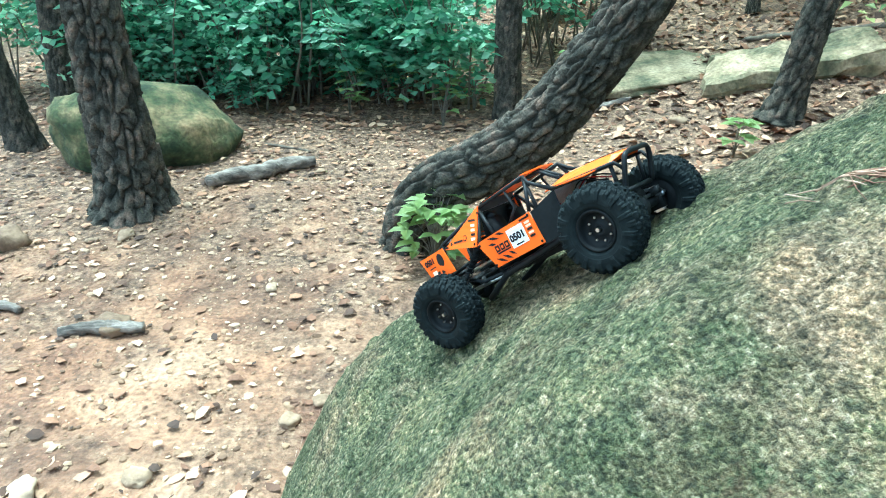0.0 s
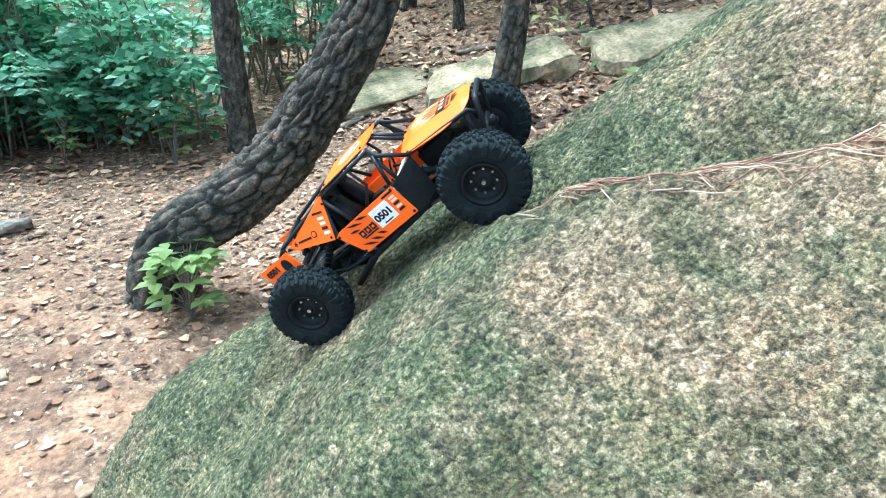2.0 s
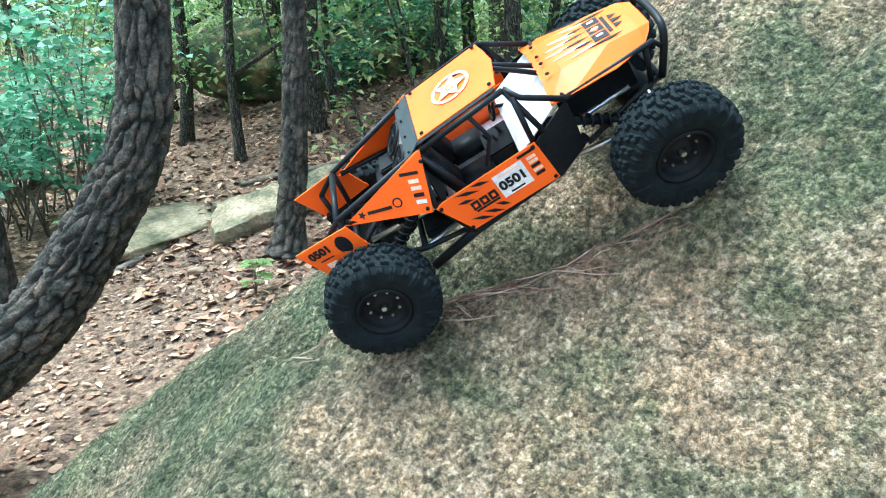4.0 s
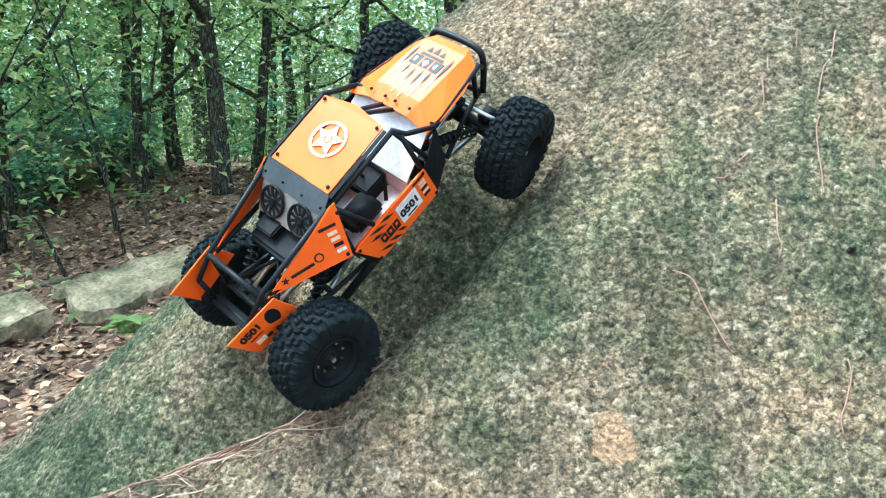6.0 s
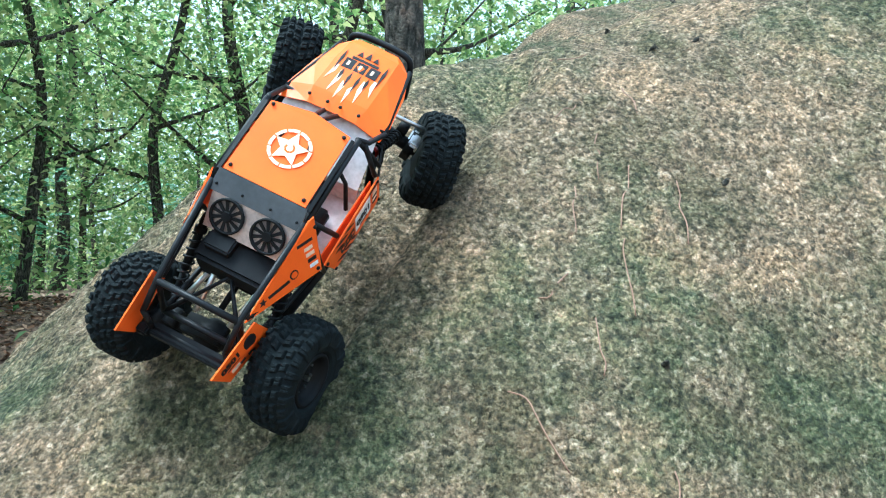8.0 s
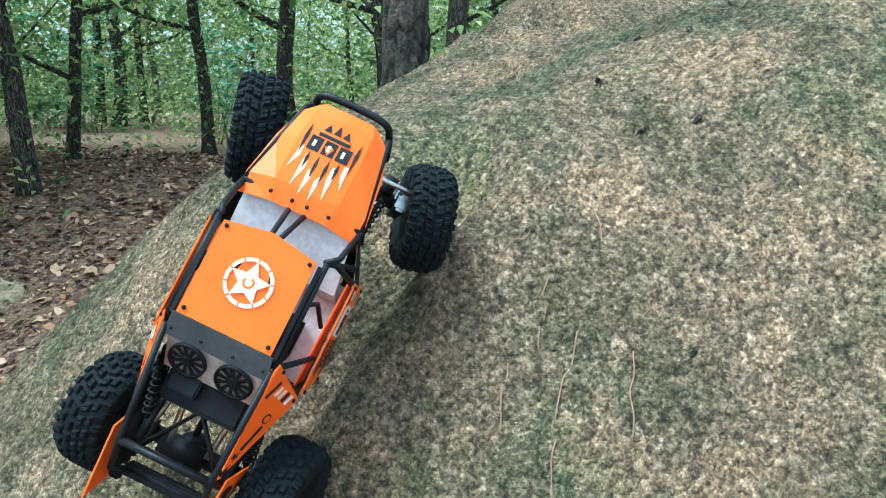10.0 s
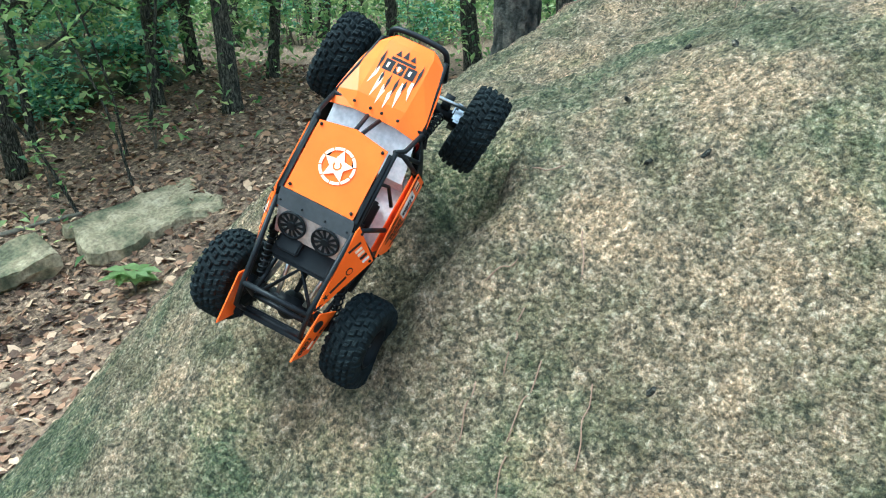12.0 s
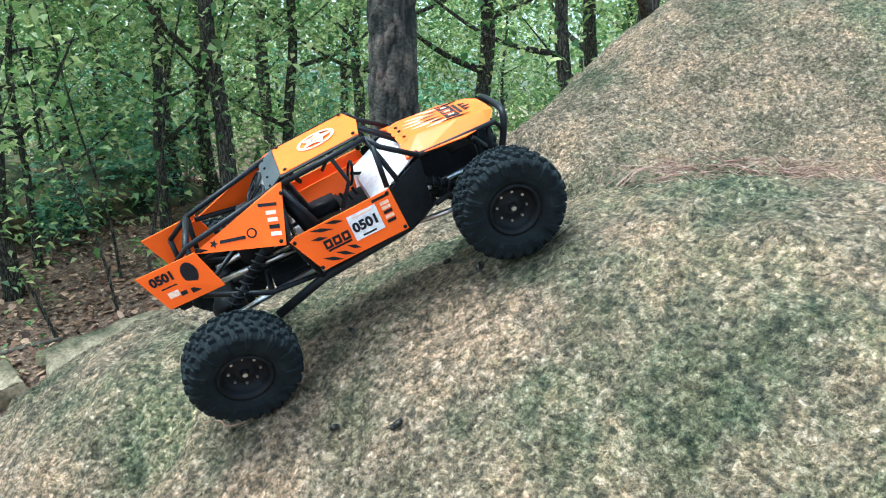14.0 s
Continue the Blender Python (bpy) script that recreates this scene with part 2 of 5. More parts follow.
NEEDLE = surface("dry pine needles", [(0.2, (0.16, 0.075, 0.045)), (0.6, (0.34, 0.20, 0.13)), (0.9, (0.55, 0.40, 0.30))], 0.05, 0.7, bump=0, island=0.8)
LEAF = surface("woodland leaf", [(0.15, (0.065, 0.15, 0.045)), (0.5, (0.215, 0.325, 0.105)), (0.85, (0.54, 0.57, 0.25))], 0.3, 0.5, bump=0, island=0.7, translucent=0.55)
SHRUB_LEAF = surface("shrub leaf", [(0.15, (0.06, 0.17, 0.09)), (0.5, (0.16, 0.36, 0.21)), (0.85, (0.40, 0.62, 0.42))], 0.3, 0.4, bump=0, island=0.75, translucent=0.6)
TWIG = surface("bare twig", [(0.3, (0.07, 0.055, 0.04)), (0.7, (0.19, 0.16, 0.12))], 0.03, 0.9, bump=0.3)
DEADWOOD = surface("grey dead wood", [(0.34, (0.04, 0.034, 0.028)), (0.5, (0.17, 0.14, 0.115)), (0.68, (0.36, 0.31, 0.26))], 0.04, 0.9, bump=1.0, depth=0.01, stretch=(0.3, 1, 1))


def bark_material(name, dark, mid, light, size=0.042, deep=0.016):
    """Long plates of bark parted by dark furrows."""
    m = bpy.data.materials.new(name)
    m.use_nodes = True
    n, l = m.node_tree.nodes, m.node_tree.links
    bsdf = n["Principled BSDF"]
    mp = n.new("ShaderNodeMapping")
    mp.inputs["Scale"].default_value = (1, 1, 0.24)
    l.new(n.new("ShaderNodeTexCoord").outputs["Object"], mp.inputs["Vector"])
    bend = n.new("ShaderNodeTexNoise")
    bend.inputs["Scale"].default_value, bend.inputs["Detail"].default_value = 0.9 / size, 5
    l.new(mp.outputs[0], bend.inputs["Vector"])
    off = n.new("ShaderNodeMix")
    off.data_type, off.blend_type = "VECTOR", "MIX"
    off.inputs[0].default_value = size * 2.4
    l.new(mp.outputs[0], off.inputs[4]), l.new(bend.outputs["Color"], off.inputs[5])
    cell = n.new("ShaderNodeTexVoronoi")
    cell.feature = "DISTANCE_TO_EDGE"
    cell.inputs["Scale"].default_value = 1 / size
    l.new(off.outputs[1], cell.inputs["Vector"])
    grain = n.new("ShaderNodeTexNoise")
    grain.inputs["Scale"].default_value, grain.inputs["Detail"].default_value, grain.inputs["Roughness"].default_value = 3.2 / size, 6, 0.7
    l.new(mp.outputs[0], grain.inputs["Vector"])
    plates = ramp(n, l, cell.outputs["Distance"], [(0.0, (0.0,) * 3), (0.05, (0.35,) * 3), (0.16, (1.0,) * 3)])
    tone = ramp(n, l, grain.outputs["Fac"], [(0.36, tuple(c * 0.4 for c in mid)), (0.48, mid), (0.58, light), (0.70, tuple(c * 1.35 for c in light))])
    mix = n.new("ShaderNodeMix")
    mix.data_type = "RGBA"
    mix.inputs[6].default_value = (*dark, 1)
    l.new(plates, mix.inputs[0]), l.new(tone, mix.inputs[7])
    l.new(mix.outputs[2], bsdf.inputs["Base Color"])
    bsdf.inputs["Roughness"].default_value, bsdf.inputs["Specular IOR Level"].default_value = 0.95, 0.2
    add = n.new("ShaderNodeMath")
    add.operation = "MULTIPLY_ADD"
    add.inputs[1].default_value = 0.45
    l.new(grain.outputs["Fac"], add.inputs[0]), l.new(plates, add.inputs[2])
    bp = n.new("ShaderNodeBump")
    bp.inputs["Strength"].default_value, bp.inputs["Distance"].default_value = 1.0, deep
    l.new(add.outputs[0], bp.inputs["Height"]), l.new(bp.outputs["Normal"], bsdf.inputs["Normal"])
    return m


PINE_BARK = bark_material("pine bark", (0.010, 0.013, 0.011), (0.085, 0.075, 0.058), (0.20, 0.165, 0.13))
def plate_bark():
    """Old pine bark: grey and reddish plates; darker furrows, painted near-black to stand in for shade."""
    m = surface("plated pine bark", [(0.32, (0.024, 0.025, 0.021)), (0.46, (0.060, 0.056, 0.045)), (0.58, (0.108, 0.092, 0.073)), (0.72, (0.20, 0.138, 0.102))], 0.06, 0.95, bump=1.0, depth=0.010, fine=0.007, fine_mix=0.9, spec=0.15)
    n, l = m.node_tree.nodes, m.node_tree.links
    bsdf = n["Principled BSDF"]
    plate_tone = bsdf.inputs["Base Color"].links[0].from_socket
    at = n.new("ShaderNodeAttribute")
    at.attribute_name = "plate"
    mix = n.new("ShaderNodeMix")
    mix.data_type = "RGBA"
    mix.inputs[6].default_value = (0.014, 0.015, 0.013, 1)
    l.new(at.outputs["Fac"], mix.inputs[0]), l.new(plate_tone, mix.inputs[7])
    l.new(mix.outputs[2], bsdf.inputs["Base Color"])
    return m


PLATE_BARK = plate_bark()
BARK = bark_material("grey-brown bark", (0.012, 0.014, 0.012), (0.065, 0.058, 0.044), (0.15, 0.13, 0.10), 0.024, 0.008)

ORANGE = surface("orange painted polycarbonate", [(0.3, (0.86, 0.115, 0.008)), (0.7, (0.93, 0.145, 0.012))], 0.08, 0.36, bump=0.02, depth=0.0004, fine=0.0015, fine_mix=0.06, spec=0.15, coat=0.03)
BLACK = surface("black plastic", [(0.3, (0.005, 0.006, 0.007)), (0.7, (0.012, 0.013, 0.014))], 0.03, 0.55, bump=0.1, depth=0.0004, spec=0.13)
CAGE = surface("black cage plastic", [(0.3, (0.006, 0.007, 0.008)), (0.7, (0.014, 0.015, 0.017))], 0.02, 0.45, bump=0.08, depth=0.0004, spec=0.16)
RUBBER = surface("tyre rubber", [(0.3, (0.004, 0.006, 0.007)), (0.6, (0.009, 0.013, 0.014)), (0.8, (0.022, 0.026, 0.026))], 0.02, 0.85, bump=0.3, depth=0.0008, fine=0.002, fine_mix=0.5, spec=0.16)
STEEL = surface("bright steel", [(0.3, (0.55, 0.56, 0.57)), (0.7, (0.72, 0.72, 0.72))], 0.02, 0.28, 1.0, bump=0.05, depth=0.0003)
WHITE = surface("off-white plastic", [(0.3, (0.66, 0.62, 0.62)), (0.7, (0.78, 0.75, 0.76))], 0.04, 0.4, bump=0.04, depth=0.0004)
DECAL_WHITE = surface("white print", [(0.3, (0.74, 0.72, 0.72)), (0.7, (0.84, 0.82, 0.82))], 0.03, 0.35, bump=0, spec=0.12)
DECAL_BLACK = surface("black print", [(0.3, (0.012, 0.012, 0.014)), (0.7, (0.022, 0.022, 0.025))], 0.03, 0.4, bump=0, spec=0.12)
DECAL_PALE = surface("pale orange print", [(0.3, (0.90, 0.55, 0.36)), (0.7, (0.92, 0.68, 0.52))], 0.02, 0.35, bump=0, spec=0.12)
BAND = surface("dark grey panel", [(0.3, (0.035, 0.040, 0.045)), (0.7, (0.055, 0.06, 0.066))], 0.03, 0.42, bump=0.1, depth=0.0003)
RED = surface("red anodised metal", [(0.3, (0.35, 0.02, 0.02)), (0.7, (0.5, 0.04, 0.03))], 0.02, 0.35, 0.6, bump=0)
PINKISH = surface("brushed aluminium panel", [(0.3, (0.50, 0.44, 0.42)), (0.7, (0.62, 0.56, 0.54))], 0.02, 0.4, 0.6, bump=0.05, depth=0.0003)


# ---- mesh helpers ----
def mesh_of(bm, name, material, smooth=True):
    me = bpy.data.meshes.new(name)
    bm.normal_update()
    bm.to_mesh(me)
    bm.free()
    me.materials.append(material)
    if smooth:
        for p in me.polygons:
            p.use_smooth = True
    return me


def grid_mesh(name, xs, ys, zs, material, smooth=True):
    nx, ny = len(xs), len(ys)
    gx, gy = np.meshgrid(xs, ys, indexing="ij")
    verts = np.stack([gx.ravel(), gy.ravel(), zs.ravel()], 1)
    i = np.arange(nx * ny).reshape(nx, ny)
    faces = np.stack([i[:-1, :-1].ravel(), i[1:, :-1].ravel(), i[1:, 1:].ravel(), i[:-1, 1:].ravel()], 1)
    me = bpy.data.meshes.new(name)
    me.vertices.add(len(verts))
    me.vertices.foreach_set("co", verts.astype(np.float32).ravel())
    me.loops.add(faces.size)
    me.loops.foreach_set("vertex_index", faces.astype(np.int32).ravel())
    me.polygons.add(len(faces))
    me.polygons.foreach_set("loop_start", np.arange(0, faces.size, 4, dtype=np.int32))
    me.update(calc_edges=True)
    me.validate()
    if smooth:
        me.polygons.foreach_set("use_smooth", np.ones(len(faces), bool))
    me.materials.append(material)
    return me


def pieces_mesh(name, verts, faces, material, smooth=False):
    me = bpy.data.meshes.new(name)
    me.from_pydata(verts, [], faces)
    me.materials.append(material)
    if smooth:
        me.polygons.foreach_set("use_smooth", np.ones(len(faces), bool))
    return me


def part(name, bm, material, parent, label="", smooth=False):
    ob = new(name, mesh_of(bm, name, material, smooth))
    ob.parent = parent
    return tagged(ob, label)


def sweep(bm, path, radii, sides=10, wobble=None, close=True):
    """A tube along a path with a radius at each point."""
    path = [Vector(p) for p in path]
    rings, side = [], None
    for i, p in enumerate(path):
        d = (path[min(i + 1, len(path) - 1)] - path[max(i - 1, 0)]).normalized()
        if side is None:
            side = d.cross(Vector((0.31, 0.17, 0.93)) if abs(d.z) < 0.8 else Vector((1, 0, 0))).normalized()
        side = (side - d * side.dot(d)).normalized()
        up = d.cross(side)
        ring = []
        for k in range(sides):
            a = 2 * math.pi * k / sides
            r = radii[i] * (wobble(i, k) if wobble else 1)
            ring.append(bm.verts.new(p + (side * math.cos(a) + up * math.sin(a)) * r))
        rings.append(ring)
    for a, b in zip(rings, rings[1:]):
        for k in range(sides):
            bm.faces.new((a[k], a[(k + 1) % sides], b[(k + 1) % sides], b[k]))
    if close:
        bm.faces.new(rings[0][::-1])
        bm.faces.new(rings[-1])
    return bm


def box(bm, centre, size, turn=None):
    m = Matrix.Translation(centre) @ (turn or Matrix()) @ Matrix.Diagonal((*size, 1))
    return bmesh.ops.create_cube(bm, size=1, matrix=m)["verts"]


def plate(bm, points, thick):
    """A flat or slightly folded panel with thickness, extruded against its normal."""
    pts = [Vector(p) for p in points]
    n = Vector()
    for a, b in zip(pts, pts[1:] + pts[:1]):
        n += Vector(((a.y - b.y) * (a.z + b.z), (a.z - b.z) * (a.x + b.x), (a.x - b.x) * (a.y + b.y)))
    n.normalize()
    top = [bm.verts.new(p) for p in pts]
    low = [bm.verts.new(p - n * thick) for p in pts]
    bm.faces.new(top)
    bm.faces.new(low[::-1])
    for i in range(len(pts)):
        j = (i + 1) % len(pts)
        bm.faces.new((top[j], top[i], low[i], low[j]))
    return n


def spline(points, steps):
    """Points along a smooth curve through the given ones."""
    pts = [Vector(p) for p in points]
    out = []
    for i in range(len(pts) - 1):
        a, b = pts[i], pts[i + 1]
        ta = (b - pts[i - 1]) / 2 if i else (b - a)
        tb = (pts[i + 2] - a) / 2 if i + 2 < len(pts) else (b - a)
        for k in range(steps):
            t = k / steps
            out.append(a * (2 * t ** 3 - 3 * t * t + 1) + ta * (t ** 3 - 2 * t * t + t) + b * (3 * t * t - 2 * t ** 3) + tb * (t ** 3 - t * t))
    return out + [pts[-1]]


# ---- ground ----
def ground_height(x, y):
    s = np.clip((np.asarray(x, float) + 0.1 * (np.asarray(y, float) - 3) + 0.2) / 6.2, 0, 1)
    z = 1.2 * s * s * (3 - 2 * s)
    near = np.clip(1 - (np.hypot(x, np.asarray(y) - 2) - 8) / 20, 0, 1)
    z = z - 0.11 * np.exp(-((x - 2.4) / 0.8) ** 2 - ((y - 3.55) / 0.38) ** 2)
    return z + near * (0.05 * fbm(x, y, 1.1, 3, 3) + 0.022 * fbm(x, y, 0.16, 2, 9))


def spread(lo, hi, step, far):
    """An axis that is fine between lo and hi and widens to +-far."""
    mid = list(np.arange(lo, hi + step / 2, step))
    out, s = [], step
    while (mid[-1] if not out else out[-1]) < far:
        s *= 1.25
        out.append((mid[-1] if not out else out[-1]) + s)
    left, s = [], step
    while (mid[0] if not left else left[-1]) > -far:
        s *= 1.25
        left.append((mid[0] if not left else left[-1]) - s)
    return np.array(left[::-1] + mid + out)


gxs, gys = spread(-3.4, 5.0, 0.035, 900), spread(0.2, 7.0, 0.035, 900)
GX, GY = np.meshgrid(gxs, gys, indexing="ij")
ground = new("ground", grid_mesh("ground", gxs, gys, ground_height(GX, GY), SOIL))
tagged(ground, "sandy brown forest floor strewn with leaf litter", "ground", kind="structure")

# ---- the big rock ----
ROCK_NET = np.array([
    [-0.187, -0.17, -0.22, -0.288, -0.349, -0.573, -0.692, -0.519],
    [-0.206, -0.258, -0.358, -0.165, 0.313, 0.367, 0.601, -0.056],
    [-0.271, -0.219, -0.054, 0.413, 1.052, 0.605, 0.701, -0.011],
    [-0.032, 0.148, 0.688, 0.761, 1.128, 0.992, 0.86, 0.308],
    [0.604, 0.681, 1.245, 1.516, 1.378, 1.204, 0.883, 0.417],
    [1.582, 1.777, 1.814, 1.906, 1.808, 1.46, 0.96, 0.434],
    [2.046, 2.165, 2.107, 1.759, 1.819, 1.49, 0.993, 0.422],
    [1.999, 1.917, 1.931, 2.068, 1.929, 1.558, 0.999, 0.393],
    [2.019, 1.948, 1.972, 2.203, 1.872, 1.455, 0.929, 0.333],
    [2.226, 2.259, 2.385, 2.517, 2.037, 1.474, 0.902, 0.296],
    [2.492, 2.531, 2.568, 2.48, 2.058, 1.507, 0.91, 0.287],
    [2.751, 2.751, 2.695, 2.494, 2.083, 1.541, 0.934, 0.302]
])
NET_X, NET_Y, NET_STEP = -0.6, -0.84, 0.36
CREASES = [([(0.43, 0.80), (0.56, 0.61), (0.63, 0.53), (0.75, 0.40), (0.84, 0.34), (0.94, 0.29), (1.04, 0.23), (1.15, 0.16)], 0.10, 0.032, 0.10),
           ([(1.96, 0.22), (1.84, -0.05), (1.79, -0.25), (1.84, -0.50), (1.92, -0.80)], 0.26, 0.030, 0.085),
           ([(-0.195, 0.926), (-0.139, 0.95), (-0.081, 0.98), (-0.023, 0.98), (0.042, 0.974)], 0.018, 0.012, 0.024),
           ([(-0.27, 1.067), (-0.16, 1.07), (-0.066, 1.083)], 0.018, 0.012, 0.024)]


def hump(u):
    u = np.abs(u)
    return np.where(u < 1, 2 / 3 - u * u + u ** 3 / 2, np.where(u < 2, (2 - u) ** 3 / 6, 0))


def rock_height(x, y):
    """The smooth swell of the rock, with its far sides running down into the ground."""
    x, y = np.asarray(x, float), np.asarray(y, float)
    shape = x.shape
    x, y = x.ravel(), y.ravel()
    nx, ny = ROCK_NET.shape
    cx, cy = np.clip(x, NET_X, NET_X + NET_STEP * (nx - 1)), np.clip(y, NET_Y, NET_Y + NET_STEP * (ny - 1))
    bx = hump((cx[:, None] - NET_X) / NET_STEP - np.arange(nx))
    by = hump((cy[:, None] - NET_Y) / NET_STEP - np.arange(ny))
    bx, by = bx / bx.sum(1, keepdims=True), by / by.sum(1, keepdims=True)
    z = np.einsum("ni,ij,nj->n", bx, ROCK_NET, by)
    z = z - 0.9 * np.maximum(x - 3.5, 0) ** 1.5 - 1.1 * np.maximum(-0.9 - y, 0) ** 1.5 - 1.2 * np.maximum(y - 1.7, 0) - 2.0 * np.maximum(-0.65 - x, 0)
    # a crease along the near shoulder and a crack behind the crest
    for pts, deep, steep, gentle in CREASES:
        near, far_side = np.full(x.shape, 9.0), np.zeros(x.shape, bool)
        for (ax, ay), (bx_, by_) in zip(pts, pts[1:]):
            k = np.clip(((x - ax) * (bx_ - ax) + (y - ay) * (by_ - ay)) / ((bx_ - ax) ** 2 + (by_ - ay) ** 2), 0, 1)
            d = np.hypot(x - ax - k * (bx_ - ax), y - ay - k * (by_ - ay))
            left = (bx_ - ax) * (y - ay) - (by_ - ay) * (x - ax) > 0
            far_side = np.where(d < near, left, far_side)
            near = np.minimum(near, d)
        z = z - deep * np.exp(-(near / np.where(far_side, gentle, steep)) ** 2)
    return z.reshape(shape)


def rock_surface(x, y):
    z = rock_height(x, y)
    wave = fbm(x, y, 0.30, 3, 21)
    return z + 0.014 * wave + 0.011 * fbm(x, y, 0.05, 2, 33) + 0.010 * fbm(x, y, 0.026, 2, 37)


def rock_crust(x, y):
    """Knobbly grains, one to two centimetres across, standing proud of one another."""
    wx, wy = x + 0.012 * fbm(x, y, 0.02, 2, 51), y + 0.012 * fbm(x, y, 0.02, 2, 57)
    f1, f2, pick = cells(wx / 0.0145, wy / 0.0145, 61)
    g1, g2, pock = cells(wx / 0.034, wy / 0.034, 71)
    rough = np.clip(0.75 + 1.1 * fbm(x, y, 0.16, 2, 83), 0.25, 1.3)
    return rough * ((0.2 + 0.8 * pick) * 0.0075 * np.clip(1 - f1 * f1 * 1.5, 0, 1) + (0.2 + 0.8 * pock) * 0.0036 * np.clip(1 - g1 * g1 * 1.5, 0, 1) - 0.003)


rxs = np.concatenate([np.arange(-0.9, -0.4, 0.03), np.arange(-0.4, 2.2, 0.0044), np.arange(2.2, 6.0, 0.035)])
rys = np.concatenate([np.arange(-2.8, -0.6, 0.05), np.arange(-0.6, 1.4, 0.0044), np.arange(1.4, 2.6, 0.03)])
RX, RY = np.meshgrid(rxs, rys, indexing="ij")
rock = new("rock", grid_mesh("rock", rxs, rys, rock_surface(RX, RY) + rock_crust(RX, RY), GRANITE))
tagged(rock, "large domed granite rock with green-grey lichen", "rock", kind="structure")


def top_of(x, y):
    return float(max(ground_height(np.array([x]), np.array([y]))[0], rock_surface(np.array([x]), np.array([y]))[0]))


def floor_at(x, y):
    return float(ground_height(np.array([x]), np.array([y]))[0])


# ---- stones ----
def stone_mesh(name, size, seed, material, flat=0.0, detail=4, rough=0.16):
    """A weathered stone: a ball pressed towards a block, chipped by noise, with a flattened top."""
    bm = bmesh.new()
    bmesh.ops.create_icosphere(bm, subdivisions=detail, radius=1)
    shift = Vector((seed * 3.7, seed * 1.9, seed * 5.3))
    for v in bm.verts:
        p = v.co.normalized()
        k = 1 / max(abs(p.x), abs(p.y), abs(p.z))
        p = p * (1 + (k - 1) * flat)
        n = noise.fractal(v.co * 1.1 + shift, 0.8, 2.1, 4) * rough + noise.noise(v.co * 6 + shift) * rough * 0.18
        p = p * (1 + n)
        if flat > 0.6 and p.z < 0:
            p.x, p.y = p.x * (1 + 0.22 * p.z), p.y * (1 + 0.22 * p.z)
        v.co = Vector((p.x * size[0], p.y * size[1], p.z * size[2]))
    return mesh_of(bm, name, material)


def stone(name, x, y, size, seed, material, label, category="stone", flat=0.0, turn=0, tip=(0, 0), sink=0.25, group="", detail=4, rough=0.16):
    ob = new(name, stone_mesh(name, size, seed, material, flat, detail, rough))
    ob.matrix_world = pose(x, y, floor_at(x, y) + size[2] * (1 - sink * 2), tip[0], tip[1], turn)
    return tagged(ob, label, category, group)


stone("boulder", -1.62, 3.78, (0.46, 0.36, 0.25), 1.3, MOSSY, "rounded boulder with green and ochre moss behind a pine", "boulder", 0.05, 15, (0, 8), 0.26, rough=0.2)
stone("boulder", 3.85, 7.05, (1.55, 0.75, 0.42), 2.1, MOSSY, "low dark mossy boulder among the trees", "boulder", 0.2, -28, (0, 0), 0.25)
def slab(corners, thick, seed, label):
    """A split block: four top corners, a bumpy upper face, broken sides that lean in below."""
    nl, nr, fr, fl = [Vector(c) for c in corners]
    bm = bmesh.new()
    N, M = 22, 12
    shift = Vector((seed * 2.3, seed * 4.1, 0))

    def at(u, v):
        p = nl.lerp(nr, u).lerp(fl.lerp(fr, u), v)
        edge = min(u * N, (1 - u) * N, v * M, (1 - v) * M)
        inward = (nl + nr + fr + fl) / 4 - p
        ragged = noise.fractal(p * 5 + shift, 0.8, 2.1, 3)
        if edge < 0.5:
            p = p + inward.normalized() * (0.02 + 0.05 * ragged)
        return p + Vector((0, 0, 0.022 * ragged + 0.012 * noise.noise(p * 17 + shift) - (0.014 if edge < 0.5 else 0)))

    grid = [[bm.verts.new(at(i / N, j / M)) for j in range(M + 1)] for i in range(N + 1)]
    for i in range(N):
        for j in range(M):
            bm.faces.new((grid[i][j], grid[i + 1][j], grid[i + 1][j + 1], grid[i][j + 1]))
    rim = [grid[i][0] for i in range(N)] + [grid[N][j] for j in range(M)] + [grid[i][M] for i in range(N, 0, -1)] + [grid[0][j] for j in range(M, 0, -1)]
    mid = (nl + nr + fr + fl) / 4
    last = rim
    for step, lean in ((0.45, -0.005), (1.0, 0.07), (1.05, 0.3)):
        ring = []
        for v in rim:
            q = v.co + (mid - v.co).normalized() * lean
            q.z = v.co.z - thick * step
            ring.append(bm.verts.new(q + noise.noise_vector(v.co * 9 + shift) * 0.018))
        for k in range(len(rim)):
            bm.faces.new((last[k], ring[k], ring[(k + 1) % len(rim)], last[(k + 1) % len(rim)]))
        last = ring
    bm.faces.new(last)
    bmesh.ops.recalc_face_normals(bm, faces=bm.faces)
    return tagged(new("slab", mesh_of(bm, "slab", SLAB, smooth=False)), label, "slab", "slabs")


